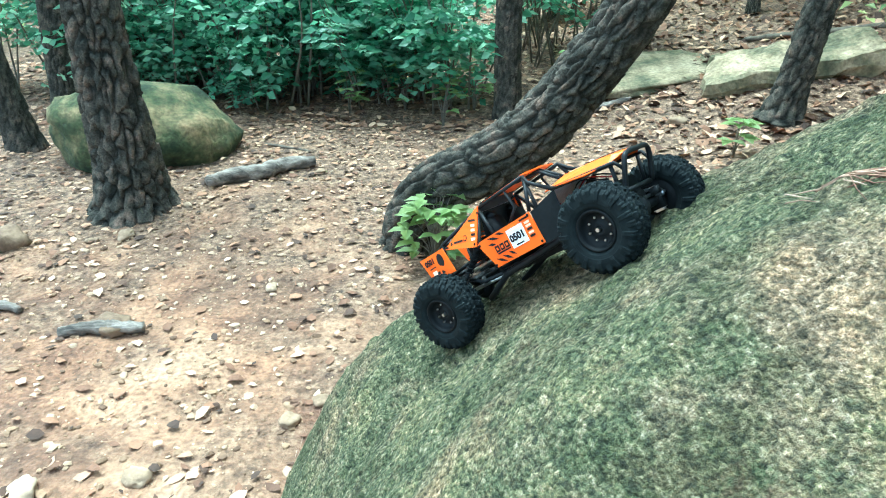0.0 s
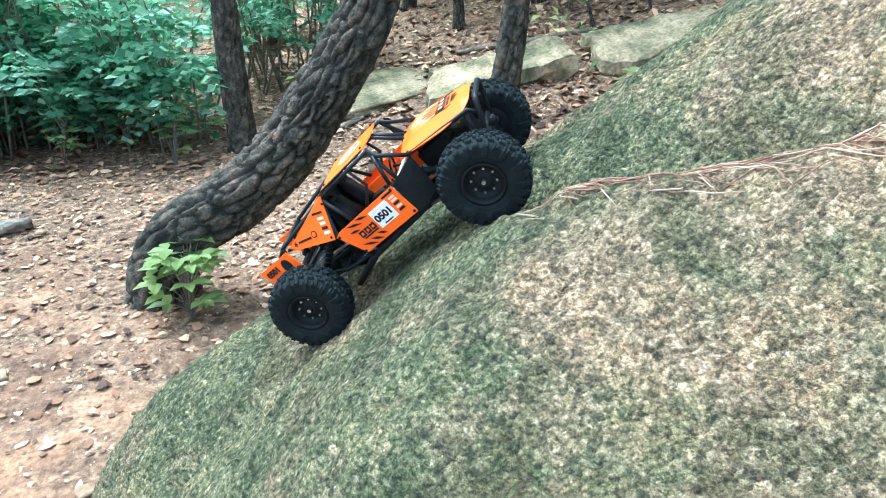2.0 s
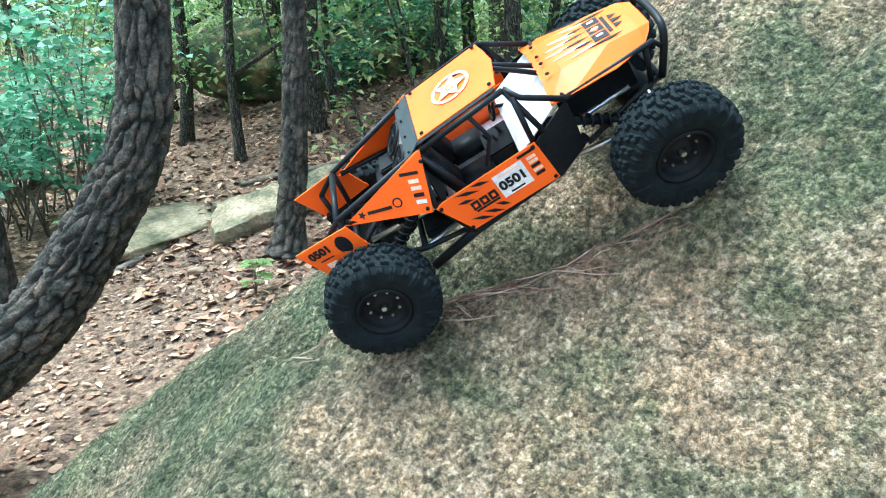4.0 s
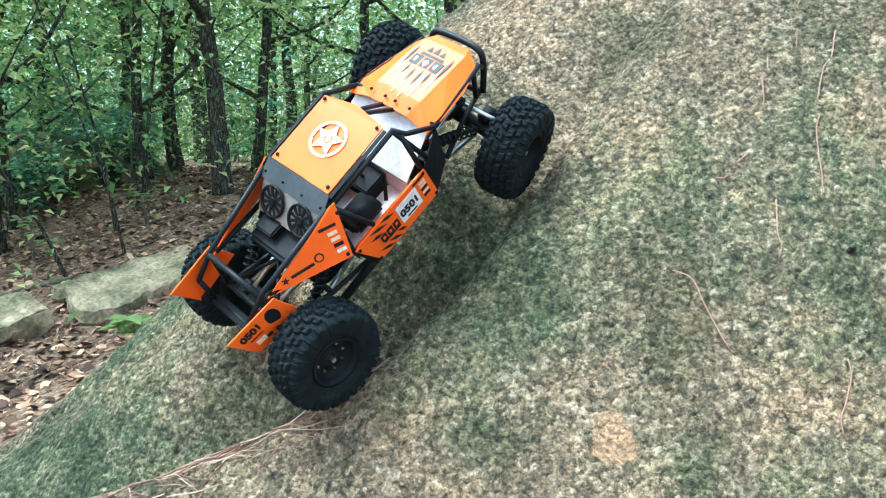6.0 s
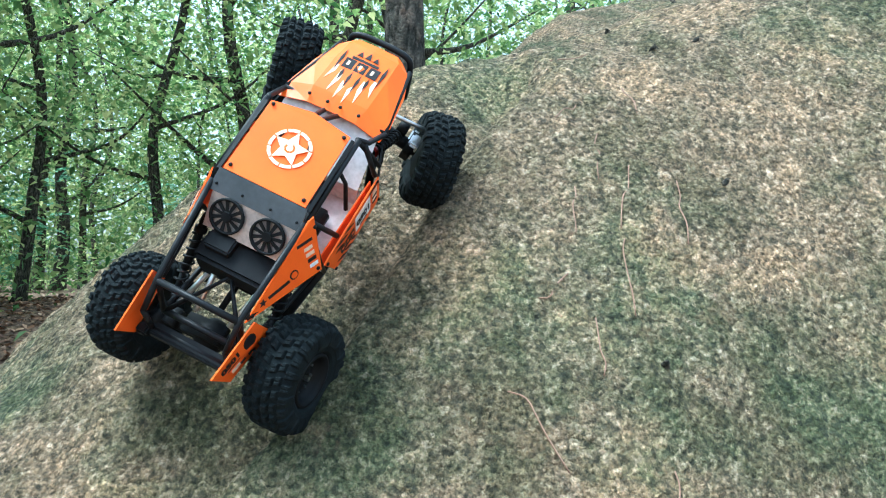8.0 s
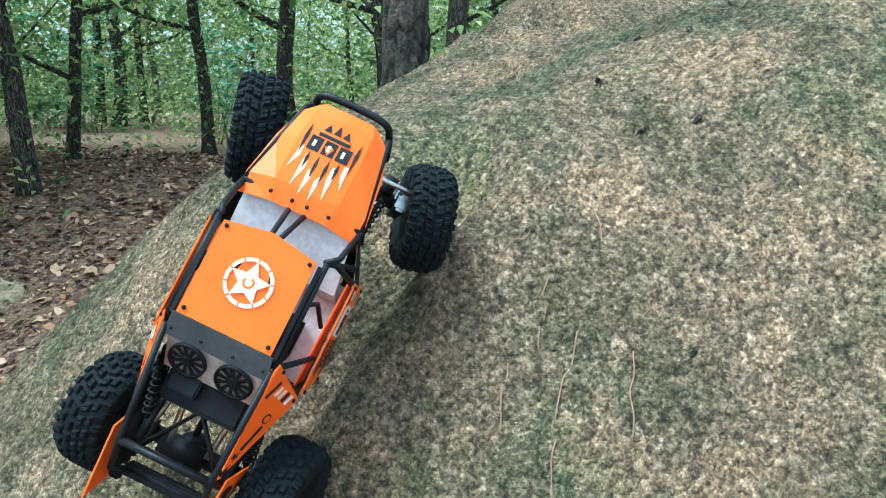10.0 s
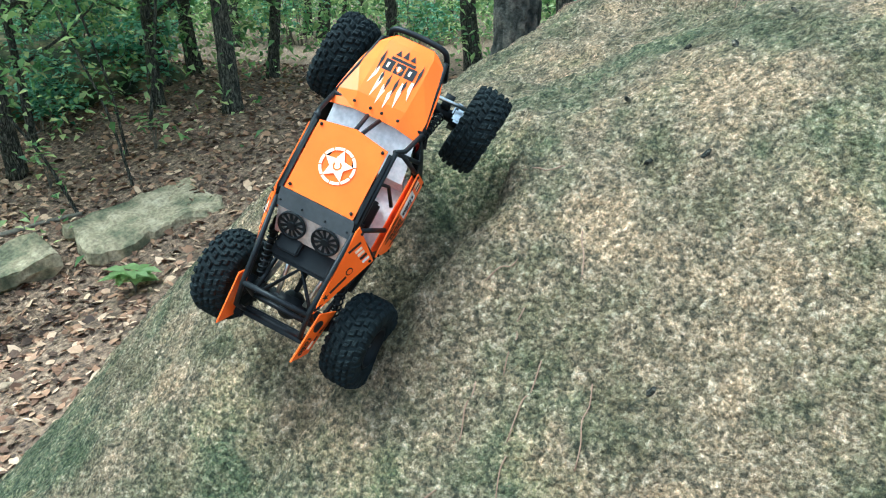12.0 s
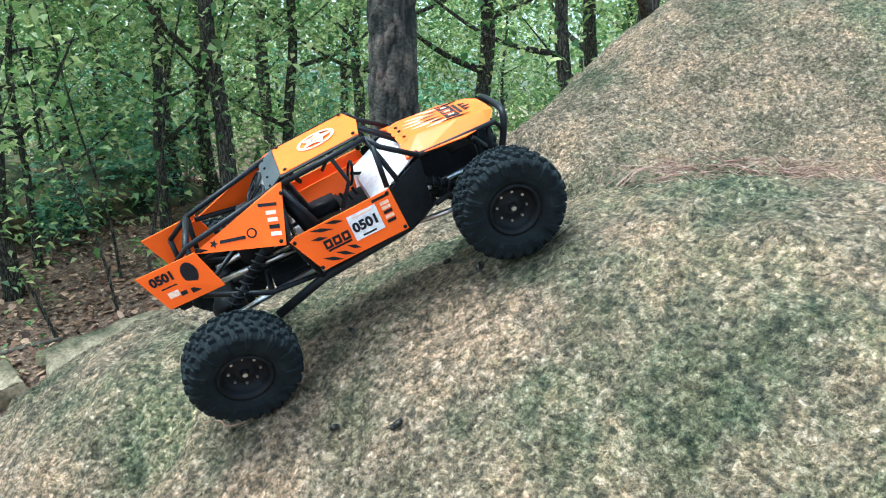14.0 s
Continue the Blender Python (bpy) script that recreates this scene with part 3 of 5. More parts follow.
slab([(1.45, 3.98, 0.34), (2.38, 3.80, 0.54), (2.40, 4.14, 0.64), (1.58, 4.36, 0.43)], 0.13, 3, "flat split slab of pale lichened stone behind a trunk")
slab([(2.46, 3.74, 0.52), (3.30, 3.42, 0.69), (3.60, 3.96, 0.82), (2.52, 4.12, 0.64)], 0.14, 5, "long flat pale lichened slab lying in leaf litter")
stone("slab", 1.25, 4.65, (0.50, 0.34, 0.05), 6.1, SLAB, "low worn slab sunk into the forest floor", "slab", 0.6, 10, (4, -5), 0.2, "slabs", rough=0.2)
for x, y, r, s in ((-1.78, 2.62, 0.115, 1), (-1.33, 2.74, 0.05, 2), (-1.16, 3.02, 0.028, 3), (-1.05, 3.32, 0.05, 4), (-0.62, 3.44, 0.035, 5), (-0.62, 2.27, 0.032, 6),
                   (-1.1, 2.02, 0.09, 7), (-0.34, 1.63, 0.035, 8), (-0.42, 1.55, 0.04, 9), (-1.0, 1.28, 0.05, 10), (-0.75, 1.33, 0.045, 11), (-1.45, 2.68, 0.03, 12), (0.12, 3.75, 0.06, 13),
                   (-0.30, 3.0, 0.03, 14), (1.25, 3.75, 0.06, 15), (1.6, 3.05, 0.045, 16)):
    stone("stone", x, y, (r * 0.8, r * 0.62, r * 0.34), s * 1.37, STONE, "small ochre stone half sunk in sandy soil", "stone", 0.35, s * 47, (0, 0), 0.2, "loose stones", 3, 0.34)


# ---- fallen wood ----
def log_thing(name, a, b, r, seed, label, category="log", material=DEADWOOD):
    a, b = Vector((*a, floor_at(*a) + r * 0.8)), Vector((*b, floor_at(*b) + r * 0.8))
    random.seed(seed)
    mid = [a.lerp(b, t) + Vector((random.uniform(-1, 1), random.uniform(-1, 1), random.uniform(0, 0.6))) * r * 0.7 for t in (0.25, 0.5, 0.75)]
    path = spline([a, *mid, b], 6)
    bm = bmesh.new()
    n = len(path)
    sweep(bm, path, [r * (0.75 + 0.35 * math.sin(math.pi * i / (n - 1)) + 0.1 * random.uniform(-1, 1)) for i in range(n)], 12,
          lambda i, k: 1 + 0.42 * noise.noise(Vector((i * 0.45, k * 1.1, seed))))
    return tagged(new(name, mesh_of(bm, name, material)), label, category)


log_thing("log", (-1.12, 3.2), (-0.66, 3.52), 0.035, 3, "short grey rotting log on bare soil")
log_thing("branch", (-1.75, 2.2), (-1.45, 2.12), 0.016, 4, "dark broken branch lying on the soil", "branch")
log_thing("branch", (-1.25, 1.98), (-0.98, 2.0), 0.022, 5, "weathered grey wood chunk on sandy soil", "branch")
log_thing("branch", (-1.0, 3.9), (-0.72, 3.75), 0.008, 6, "thin dead branch near a boulder", "branch", TWIG)
log_thing("branch", (0.75, 4.1), (1.12, 4.25), 0.02, 7, "dead branch lying on a low slab", "branch")
log_thing("branch", (2.0, 4.9), (2.75, 4.25), 0.018, 8, "thin fallen branch leaning over leaf litter", "branch", TWIG)
log_thing("branch", (-1.2, 0.98), (-0.55, 1.1), 0.018, 9, "flat grey branch half covered in litter", "branch")


# ---- trees ----
def bark_wobble(seed, ridges, depth):
    return lambda i, k: 1 + depth * noise.noise(Vector((k * ridges, i * 0.21, seed))) + depth * 0.6 * noise.noise(Vector((k * 0.35, i * 0.6, seed + 7)))


def plated_trunk(path, radii, seed, around, fine, plate_long=0.095, deep=0.20):
    """A trunk whose bark stands in long plates between furrows: rings close together low down, wider above."""
    pts = [Vector(p) for p in path]
    run = [0.0]
    for a, b in zip(pts, pts[1:]):
        run.append(run[-1] + (b - a).length)
    low = min(2.4, run[-1])
    s = np.concatenate([np.arange(0, low, fine), np.linspace(low, run[-1], 40)])
    P = np.stack([np.interp(s, run, [p[j] for p in pts]) for j in range(3)], 1)
    R = np.interp(s, run, radii)
    D = np.gradient(P, s, axis=0)
    D /= np.linalg.norm(D, axis=1, keepdims=True)
    side, sides_, ups = np.array((1.0, 0.0, 0.0)), [], []
    for d in D:
        side = side - d * side.dot(d)
        side = side / np.linalg.norm(side)
        sides_.append(side)
        ups.append(np.cross(d, side))
    A = np.arange(around) * 2 * math.pi / around
    count = max(9, int(round(2 * math.pi * radii[len(radii) // 3] / (0.042 if radii[0] > 0.13 else 0.026))))
    u, v = np.meshgrid(A / (2 * math.pi) * count, s / plate_long)
    wob = fbm(u, v, 0.9, 3, seed)
    f1, f2, pick = cells(u + 0.5 * wob, v + 0.9 * wob, seed, count)
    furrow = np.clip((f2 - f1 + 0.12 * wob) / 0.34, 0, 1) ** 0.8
    g1, g2, _ = cells(u * 2, v * 3.1 + wob, seed + 5, count * 2)
    scale = furrow * (0.70 + 0.30 * pick) + 0.16 * np.clip((g2 - g1) / 0.3, 0, 1) * furrow
    lump = 0.05 * np.sin(A[None, :] * 2 + s[:, None] * 3) + 0.03 * np.sin(A[None, :] * 3 - s[:, None] * 5)
    deep = deep if radii[0] > 0.13 else 0.62 * deep
    rad = R[:, None] * (1 + lump + deep * (scale - 0.75))
    V = P[:, None, :] + rad[..., None] * (np.cos(A)[None, :, None] * np.array(sides_)[:, None, :] + np.sin(A)[None, :, None] * np.array(ups)[:, None, :])
    m, i = len(s), np.arange(len(s) * around).reshape(len(s), around)
    j = np.roll(i, -1, axis=1)
    faces = np.stack([i[:-1].ravel(), j[:-1].ravel(), j[1:].ravel(), i[1:].ravel()], 1).tolist()
    faces += [i[0][::-1].tolist(), i[-1].tolist()]
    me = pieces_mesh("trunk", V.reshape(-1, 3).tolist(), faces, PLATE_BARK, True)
    # mask by which the material paints the furrows' shade into the colour
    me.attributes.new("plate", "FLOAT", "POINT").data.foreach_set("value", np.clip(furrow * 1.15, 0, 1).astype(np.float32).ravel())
    return me


def leaf_fan(verts, faces, centre, count, spreads, size, rng, droop=0.3):
    """A clump of small pointed leaves scattered round a centre."""
    c = np.asarray(centre, float) + rng.normal(0, 1, (count, 3)) * spreads
    d = rng.normal(0, 1, (count, 3)) * (1, 1, 0.45)
    d /= np.linalg.norm(d, axis=1, keepdims=True) + 1e-6
    lean = rng.normal(0, 0.35, (count, 3)) + (0, 0, 1)
    s = np.stack([d[:, 1] * lean[:, 2] - d[:, 2] * lean[:, 1], d[:, 2] * lean[:, 0] - d[:, 0] * lean[:, 2], d[:, 0] * lean[:, 1] - d[:, 1] * lean[:, 0]], 1)
    s /= np.linalg.norm(s, axis=1, keepdims=True) + 1e-6
    L = size * rng.uniform(0.6, 1.3, (count, 1))
    w = L * rng.uniform(0.26, 0.38, (count, 1))
    up = np.array((0, 0, 0.25)) * w
    leaf = np.stack([c, c + d * L * 0.45 + s * w + up, c + d * L - np.array((0, 0, droop)) * L, c + d * L * 0.45 - s * w + up], 1)
    b = len(verts)
    verts += leaf.reshape(-1, 3).tolist()
    for k in range(b, b + 4 * count, 4):
        faces += [(k, k + 1, k + 2), (k, k + 2, k + 3)]


def crown_mesh(name, tips, clumps, per, size, spread_by, seed, material):
    rng = np.random.default_rng(seed)
    verts, faces = [], []
    for k in range(clumps):
        c = np.array(tips[k % len(tips)]) + rng.normal(0, 1, 3) * spread_by
        leaf_fan(verts, faces, c, per, (spread_by * 0.35,) * 3, size, rng)
    return pieces_mesh(name, verts, faces, material)


def tree(x, y, path, r, label, seed, material, limbs=5, top=0.35, sides=20, flare=1.35, crown=(60, 14, 0.1, 0.5), leaf=LEAF, ridge=0.9, depth=0.10, category="tree", first=0.4, limb_r=0.28, limb_len=1.6, plates=0.0):
    """A trunk along a path above its base, its limbs and a loose crown of leaves."""
    root = tagged(new("tree"), label, category)
    root.location = (x, y, floor_at(x, y) - 0.02)
    pts = spline(path, 14)
    n = len(pts)
    radii = [r * (1 + (top - 1) * (i / (n - 1)) ** 0.9) * (1 + (flare - 1) * math.exp(-i / n * 30)) for i in range(n)]
    if plates:
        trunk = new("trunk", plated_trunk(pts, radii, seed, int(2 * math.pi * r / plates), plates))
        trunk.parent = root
    else:
        bm = bmesh.new()
        sweep(bm, pts, radii, sides, bark_wobble(seed, ridge, depth))
        part("trunk", bm, material, root, smooth=True)
    random.seed(seed)
    tips = [pts[-1]]
    for k in range(limbs):
        i = int(n * (first + (0.97 - first) * k / max(limbs - 1, 1)))
        i = min(i, n - 2)
        a = k * 2.4 + random.uniform(-0.4, 0.4)
        L = limb_len * random.uniform(0.6, 1.2) * (1.2 - 0.6 * i / n)
        d = Vector((math.cos(a), math.sin(a), random.uniform(0.15, 0.7)))
        p0 = pts[i]
        p1, p2 = p0 + d * L * 0.5 + Vector((0, 0, -0.05 * L)), p0 + d * L + Vector((random.uniform(-0.2, 0.2), random.uniform(-0.2, 0.2), 0.15 * L))
        q = spline([p0, p1, p2], 5)
        bm = bmesh.new()
        sweep(bm, q, [radii[i] * limb_r * 2 * (1 - 0.85 * j / (len(q) - 1)) for j in range(len(q))], 6)
        part("limb", bm, material, root, smooth=True)
        tips += [q[-1], q[len(q) // 2]]
    if crown:
        c = new("crown", crown_mesh("crown", [tuple(t) for t in tips], *crown, seed, leaf))
        c.parent = root
    return root


PINE_CROWN = (26, 30, 0.08, 0.7)
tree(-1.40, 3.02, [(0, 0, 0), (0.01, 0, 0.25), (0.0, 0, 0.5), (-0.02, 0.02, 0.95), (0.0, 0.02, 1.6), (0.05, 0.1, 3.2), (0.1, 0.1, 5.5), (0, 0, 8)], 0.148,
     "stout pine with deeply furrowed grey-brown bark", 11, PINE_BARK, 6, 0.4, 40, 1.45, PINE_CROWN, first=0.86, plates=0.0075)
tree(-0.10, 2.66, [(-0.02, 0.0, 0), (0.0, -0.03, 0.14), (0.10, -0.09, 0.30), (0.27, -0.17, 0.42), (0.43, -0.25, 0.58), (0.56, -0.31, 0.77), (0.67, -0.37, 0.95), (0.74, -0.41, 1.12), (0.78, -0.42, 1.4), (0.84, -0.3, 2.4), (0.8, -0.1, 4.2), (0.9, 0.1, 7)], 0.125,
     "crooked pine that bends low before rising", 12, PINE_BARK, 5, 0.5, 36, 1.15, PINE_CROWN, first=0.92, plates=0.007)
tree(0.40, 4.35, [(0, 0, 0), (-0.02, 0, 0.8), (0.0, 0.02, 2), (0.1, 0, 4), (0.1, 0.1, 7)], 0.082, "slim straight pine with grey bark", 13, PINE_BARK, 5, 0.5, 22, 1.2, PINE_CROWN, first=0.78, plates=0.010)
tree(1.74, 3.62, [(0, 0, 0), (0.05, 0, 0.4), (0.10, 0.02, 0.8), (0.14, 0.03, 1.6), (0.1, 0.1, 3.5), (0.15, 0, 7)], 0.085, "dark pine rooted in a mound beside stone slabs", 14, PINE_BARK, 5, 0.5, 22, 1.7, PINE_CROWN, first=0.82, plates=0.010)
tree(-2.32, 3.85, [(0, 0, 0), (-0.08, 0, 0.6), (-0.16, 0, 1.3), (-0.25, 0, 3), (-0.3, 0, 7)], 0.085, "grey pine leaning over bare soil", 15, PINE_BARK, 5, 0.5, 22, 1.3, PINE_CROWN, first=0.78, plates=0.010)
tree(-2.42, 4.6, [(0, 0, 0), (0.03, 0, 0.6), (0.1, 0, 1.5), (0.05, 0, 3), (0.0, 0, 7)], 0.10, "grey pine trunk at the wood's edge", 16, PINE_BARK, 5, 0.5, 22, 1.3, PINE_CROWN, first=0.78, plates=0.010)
tree(-2.0, 5.0, [(0, 0, 0), (-0.16, 0, 0.6), (-0.34, 0, 1.3), (-0.5, 0, 3), (-0.6, 0, 6)], 0.07, "dark leaning trunk in the undergrowth", 17, BARK, 4, 0.5, 18, 1.2, first=0.5)

# thin saplings that lean over the litter
SAPLINGS = ((2.75, 4.28, -0.62, 0.42, 1.5, 0.013), (3.15, 4.25, -0.35, 0.30, 1.8, 0.011), (3.45, 4.75, -0.30, 0.10, 1.9, 0.012), (3.9, 5.1, 0.35, -0.20, 2.2, 0.016), (2.5, 5.0, -0.25, 0.2, 2.0, 0.012))
for k, (x, y, dx, dy, h, r) in enumerate(SAPLINGS):
    tree(x, y, [(0, 0, 0), (dx * 0.25 + 0.02, dy * 0.25, h * 0.3), (dx * 0.62 - 0.02, dy * 0.6, h * 0.65), (dx, dy, h), (dx * 1.3, dy * 1.3, h * 1.5)], r,
         "thin leaning sapling with sparse leaves", 200 + k, BARK, 6, 0.4, 8, 1.2, (16, 8, 0.06, 0.16), first=0.3, limb_r=0.25, limb_len=0.45, category="sapling")

crest_pine = tree(2.08, 0.62, [(0, 0, 0), (-0.01, 0, 0.2), (-0.02, 0, 0.5), (0.0, 0.02, 1.2), (0.1, 0.1, 2.6), (0.1, 0.2, 6)], 0.070, "dark pine growing from the rock's crest", 18, BARK, 5, 0.6, 26, 1.15, PINE_CROWN, first=0.82, plates=0.007)
crest_pine.location.z = float(rock_height(np.array([2.08]), np.array([0.62]))[0]) - 0.03

# slender woodland trees, in a few habits
KINDS = []
for k in range(6):
    rnd = random.Random(50 + k)
    wander = lambda h, a: (rnd.uniform(-a, a), rnd.uniform(-a, a), h)
    KINDS.append(tree(40 + k * 3, -60, [(0, 0, 0), wander(0.8, 0.07), wander(1.8, 0.16), wander(3.2, 0.3), wander(5.2, 0.5), wander(8, 0.7)], (0.07, 0.045, 0.08, 0.035, 0.10, 0.055)[k],
                      ("slender dark-barked woodland tree", "thin crooked woodland tree", "dark straight woodland tree", "spindly leaning woodland sapling", "thick dark woodland tree", "forked-looking dark woodland tree")[k],
                      60 + k, BARK, 8, 0.35, 14, 1.25, (170, 24, 0.066, 0.42), first=0.18 if k % 2 else 0.3, limb_len=1.5))


def plant_trees():
    rng = random.Random(5)
    fixed = [(4.41, 4.63, 0, 1.15), (2.93, 5.42, 2, 0.9), (2.28, 5.53, 1, 1.0), (2.22, 6.61, 2, 0.8), (4.3, 5.5, 1, 1.1), (4.8, 6.08, 5, 1.0), (3.28, 5.8, 3, 1.0),
             (5.5, 5.3, 5, 1.1), (5.15, 8.4, 2, 1.1), (5.34, 6.3, 2, 1.0), (4.78, 8.6, 4, 0.8), (8.2, 3.3, 2, 1.2), (6.6, 4.6, 0, 1.0)]
    spots = [(x, y) for x, y, *_ in fixed]
    for x, y, k, s in fixed:
        yield x, y, k, s, rng.uniform(0, 360)
    made = 0
    while made < 92:
        a, d = radians(rng.uniform(-35, 120)), 5.6 + 26 * rng.random() ** 1.25
        x, y = d * math.sin(a), d * math.cos(a)
        if min(math.hypot(x - u, y - v) for u, v in spots) < 0.55 + d * 0.03 or (abs(x + 0.5) < 3.0 and y < 9.5) or (x > 1 and y < 1.2 and d < 8):
            continue
        spots.append((x, y))
        made += 1
        yield x, y, rng.randrange(6), rng.uniform(0.8, 1.35), rng.uniform(0, 360)
    # unseen trees behind the camera, added to shade the clearing
    for a in range(135, 320, 34):
        d = rng.uniform(10, 14)
        yield d * math.sin(radians(a)), d * math.cos(radians(a)), rng.randrange(6), rng.uniform(0.9, 1.3), rng.uniform(0, 360)


for x, y, k, s, turn in plant_trees():
    t = copy_thing(KINDS[k], pose(x, y, floor_at(x, y) - 0.02, 0, 0, turn))
    t.scale = (s, s, s)
    tagged(t, group="woodland trees")
for t in KINDS:
    for o in (*t.children_recursive, t):
        bpy.data.objects.remove(o)


# ---- shrubs ----
def shrub(name, seed, height, stems, fronds, leaf_size, label, material=SHRUB_LEAF, pairs=5):
    """Thin stems that carry feathered sprays of small leaves."""
    rng = np.random.default_rng(seed)
    root = tagged(new(name), label, "shrub")
    bm = bmesh.new()
    verts, faces = [], []
    for s in range(stems):
        a, lean = rng.uniform(0, 6.28), rng.uniform(0.1, 0.55)
        h = height * rng.uniform(0.55, 1.1)
        b = np.array([rng.normal(0, 0.12), rng.normal(0, 0.12), -0.02])
        tip = b + (math.cos(a) * lean * h, math.sin(a) * lean * h, h)
        mid = (b + tip) / 2 + (rng.normal(0, 0.06), rng.normal(0, 0.06), h * 0.08)
        q = spline([b, mid, tip], 4)
        sweep(bm, q, [0.008 * (1 - 0.75 * j / (len(q) - 1)) for j in range(len(q))], 5)
        for f in range(fronds):
            t = rng.uniform(0.3, 1.0)
            p = b + (tip - b) * t + rng.normal(0, 0.03, 3)
            d = rng.normal(0, 1, 3) * (1, 1, 0.3)
            d /= np.linalg.norm(d)
            side = np.cross(d, (0, 0, 1.0))
            side /= np.linalg.norm(side) + 1e-6
            L = leaf_size * pairs * 0.75
            for k in range(pairs):
                c = p + d * L * (k + 0.6) / pairs - np.array((0, 0, L * 0.25 * (k / pairs) ** 2))
                for sg in (-1, 1):
                    w = d * 0.35 + side * sg
                    w /= np.linalg.norm(w)
                    th = rng.uniform(-1.1, 1.1)
                    v = (np.cross(w, (0, 0, 1)) * math.cos(th) + np.array((0, 0, math.sin(th)))) * leaf_size * 0.34
                    n0 = len(verts)
                    sz = leaf_size * rng.uniform(0.7, 1.2)
                    verts += [c, c + w * sz * 0.5 + v, c + w * sz - (0, 0, sz * 0.18), c + w * sz * 0.5 - v]
                    faces += [(n0, n0 + 1, n0 + 2), (n0, n0 + 2, n0 + 3)]
    part("branchwork", bm, TWIG, root, smooth=True)
    lv = new("foliage", pieces_mesh("foliage", verts, faces, material))
    lv.parent = root
    return root


SHRUBS = [shrub("shrub", 70 + k, (1.1, 1.5, 0.8, 1.9)[k], 10, 10, (0.072, 0.066, 0.06, 0.075)[k],
                ("feathery green shrub at the wood's edge", "tall feathery teal-green shrub", "low feathery green shrub", "tall airy green shrub")[k]) for k in range(4)]


def plant_shrubs():
    rng = random.Random(8)
    for k in range(33):
        yield rng.uniform(-3.6, 1.2), rng.uniform(5.1, 7.4), rng.randrange(4)
    for k in range(16):
        yield rng.uniform(-2.4, 0.4), rng.uniform(4.7, 5.2), rng.choice((0, 2))
    for k in range(34):
        a, d = radians(rng.uniform(12, 100)), rng.uniform(7, 16)
        yield d * math.sin(a), d * math.cos(a), rng.randrange(4)


for x, y, k in plant_shrubs():
    s = random.Random(x).uniform(0.75, 1.2)
    t = copy_thing(SHRUBS[k], pose(x, y, floor_at(x, y), 0, 0, x * 200))
    t.scale = (s, s, s)
    tagged(t, group="undergrowth")
for t in SHRUBS:
    for o in (*t.children_recursive, t):
        bpy.data.objects.remove(o)


# ---- broad-leaved seedlings ----
def seedling(x, y, height, count, size, seed, label):
    rng = np.random.default_rng(seed)
    root = tagged(new("seedling"), label, "plant")
    root.location = (x, y, floor_at(x, y))
    for k in range(count):
        a = rng.uniform(0, 6.28)
        h = height * rng.uniform(0.25, 1.0)
        tip = np.array([math.cos(a) * height * 0.35 * rng.uniform(0.3, 1), math.sin(a) * height * 0.35 * rng.uniform(0.3, 1), h])
        bm = bmesh.new()
        sweep(bm, spline([(0, 0, -0.02), tip * (0.3, 0.3, 0.6), tip], 3), [0.003, 0.003, 0.0025, 0.0025, 0.002, 0.002, 0.0015], 5)
        part("stem", bm, TWIG, root, smooth=True)
        for j in range(3):
            b = a + (j - 1) * 1.3
            d = np.array([math.cos(b), math.sin(b), 0.1])
            s = np.array([-math.sin(b), math.cos(b), 0.0])
            L = size * rng.uniform(0.7, 1.2)
            ring = [(0, 0, 0), (0.3, 0.27, 0.04), (0.6, 0.25, 0.03), (1, 0, -0.15), (0.6, -0.25, 0.03), (0.3, -0.27, 0.04)]
            verts = [tip + d * u * L + s * v * L + np.array((0, 0, w * L)) for u, v, w in ring]
            leaf = new("leaf", pieces_mesh("leaf", [v.tolist() for v in verts], [(0, 1, 2), (0, 2, 3), (0, 3, 4), (0, 4, 5)], LEAF))
            leaf.parent = root
    return root


seedling(-0.03, 2.42, 0.30, 36, 0.075, 1, "bright green broad-leaved seedling at a pine's foot")
seedling(2.42, 3.2, 0.16, 9, 0.13, 2, "low broad-leaved plant among dead leaves")
seedling(1.35, 3.2, 0.2, 7, 0.08, 3, "small green seedling in leaf litter")
for k, (x, y) in enumerate(((0.2, 4.6), (0.0, 4.35), (-0.25, 4.7), (0.75, 4.5), (-0.6, 4.55), (1.2, 5.2), (3.6, 4.6), (2.9, 4.9))):
    seedling(x, y, 0.32, 10, 0.07, 10 + k, "low leafy green undergrowth plant")


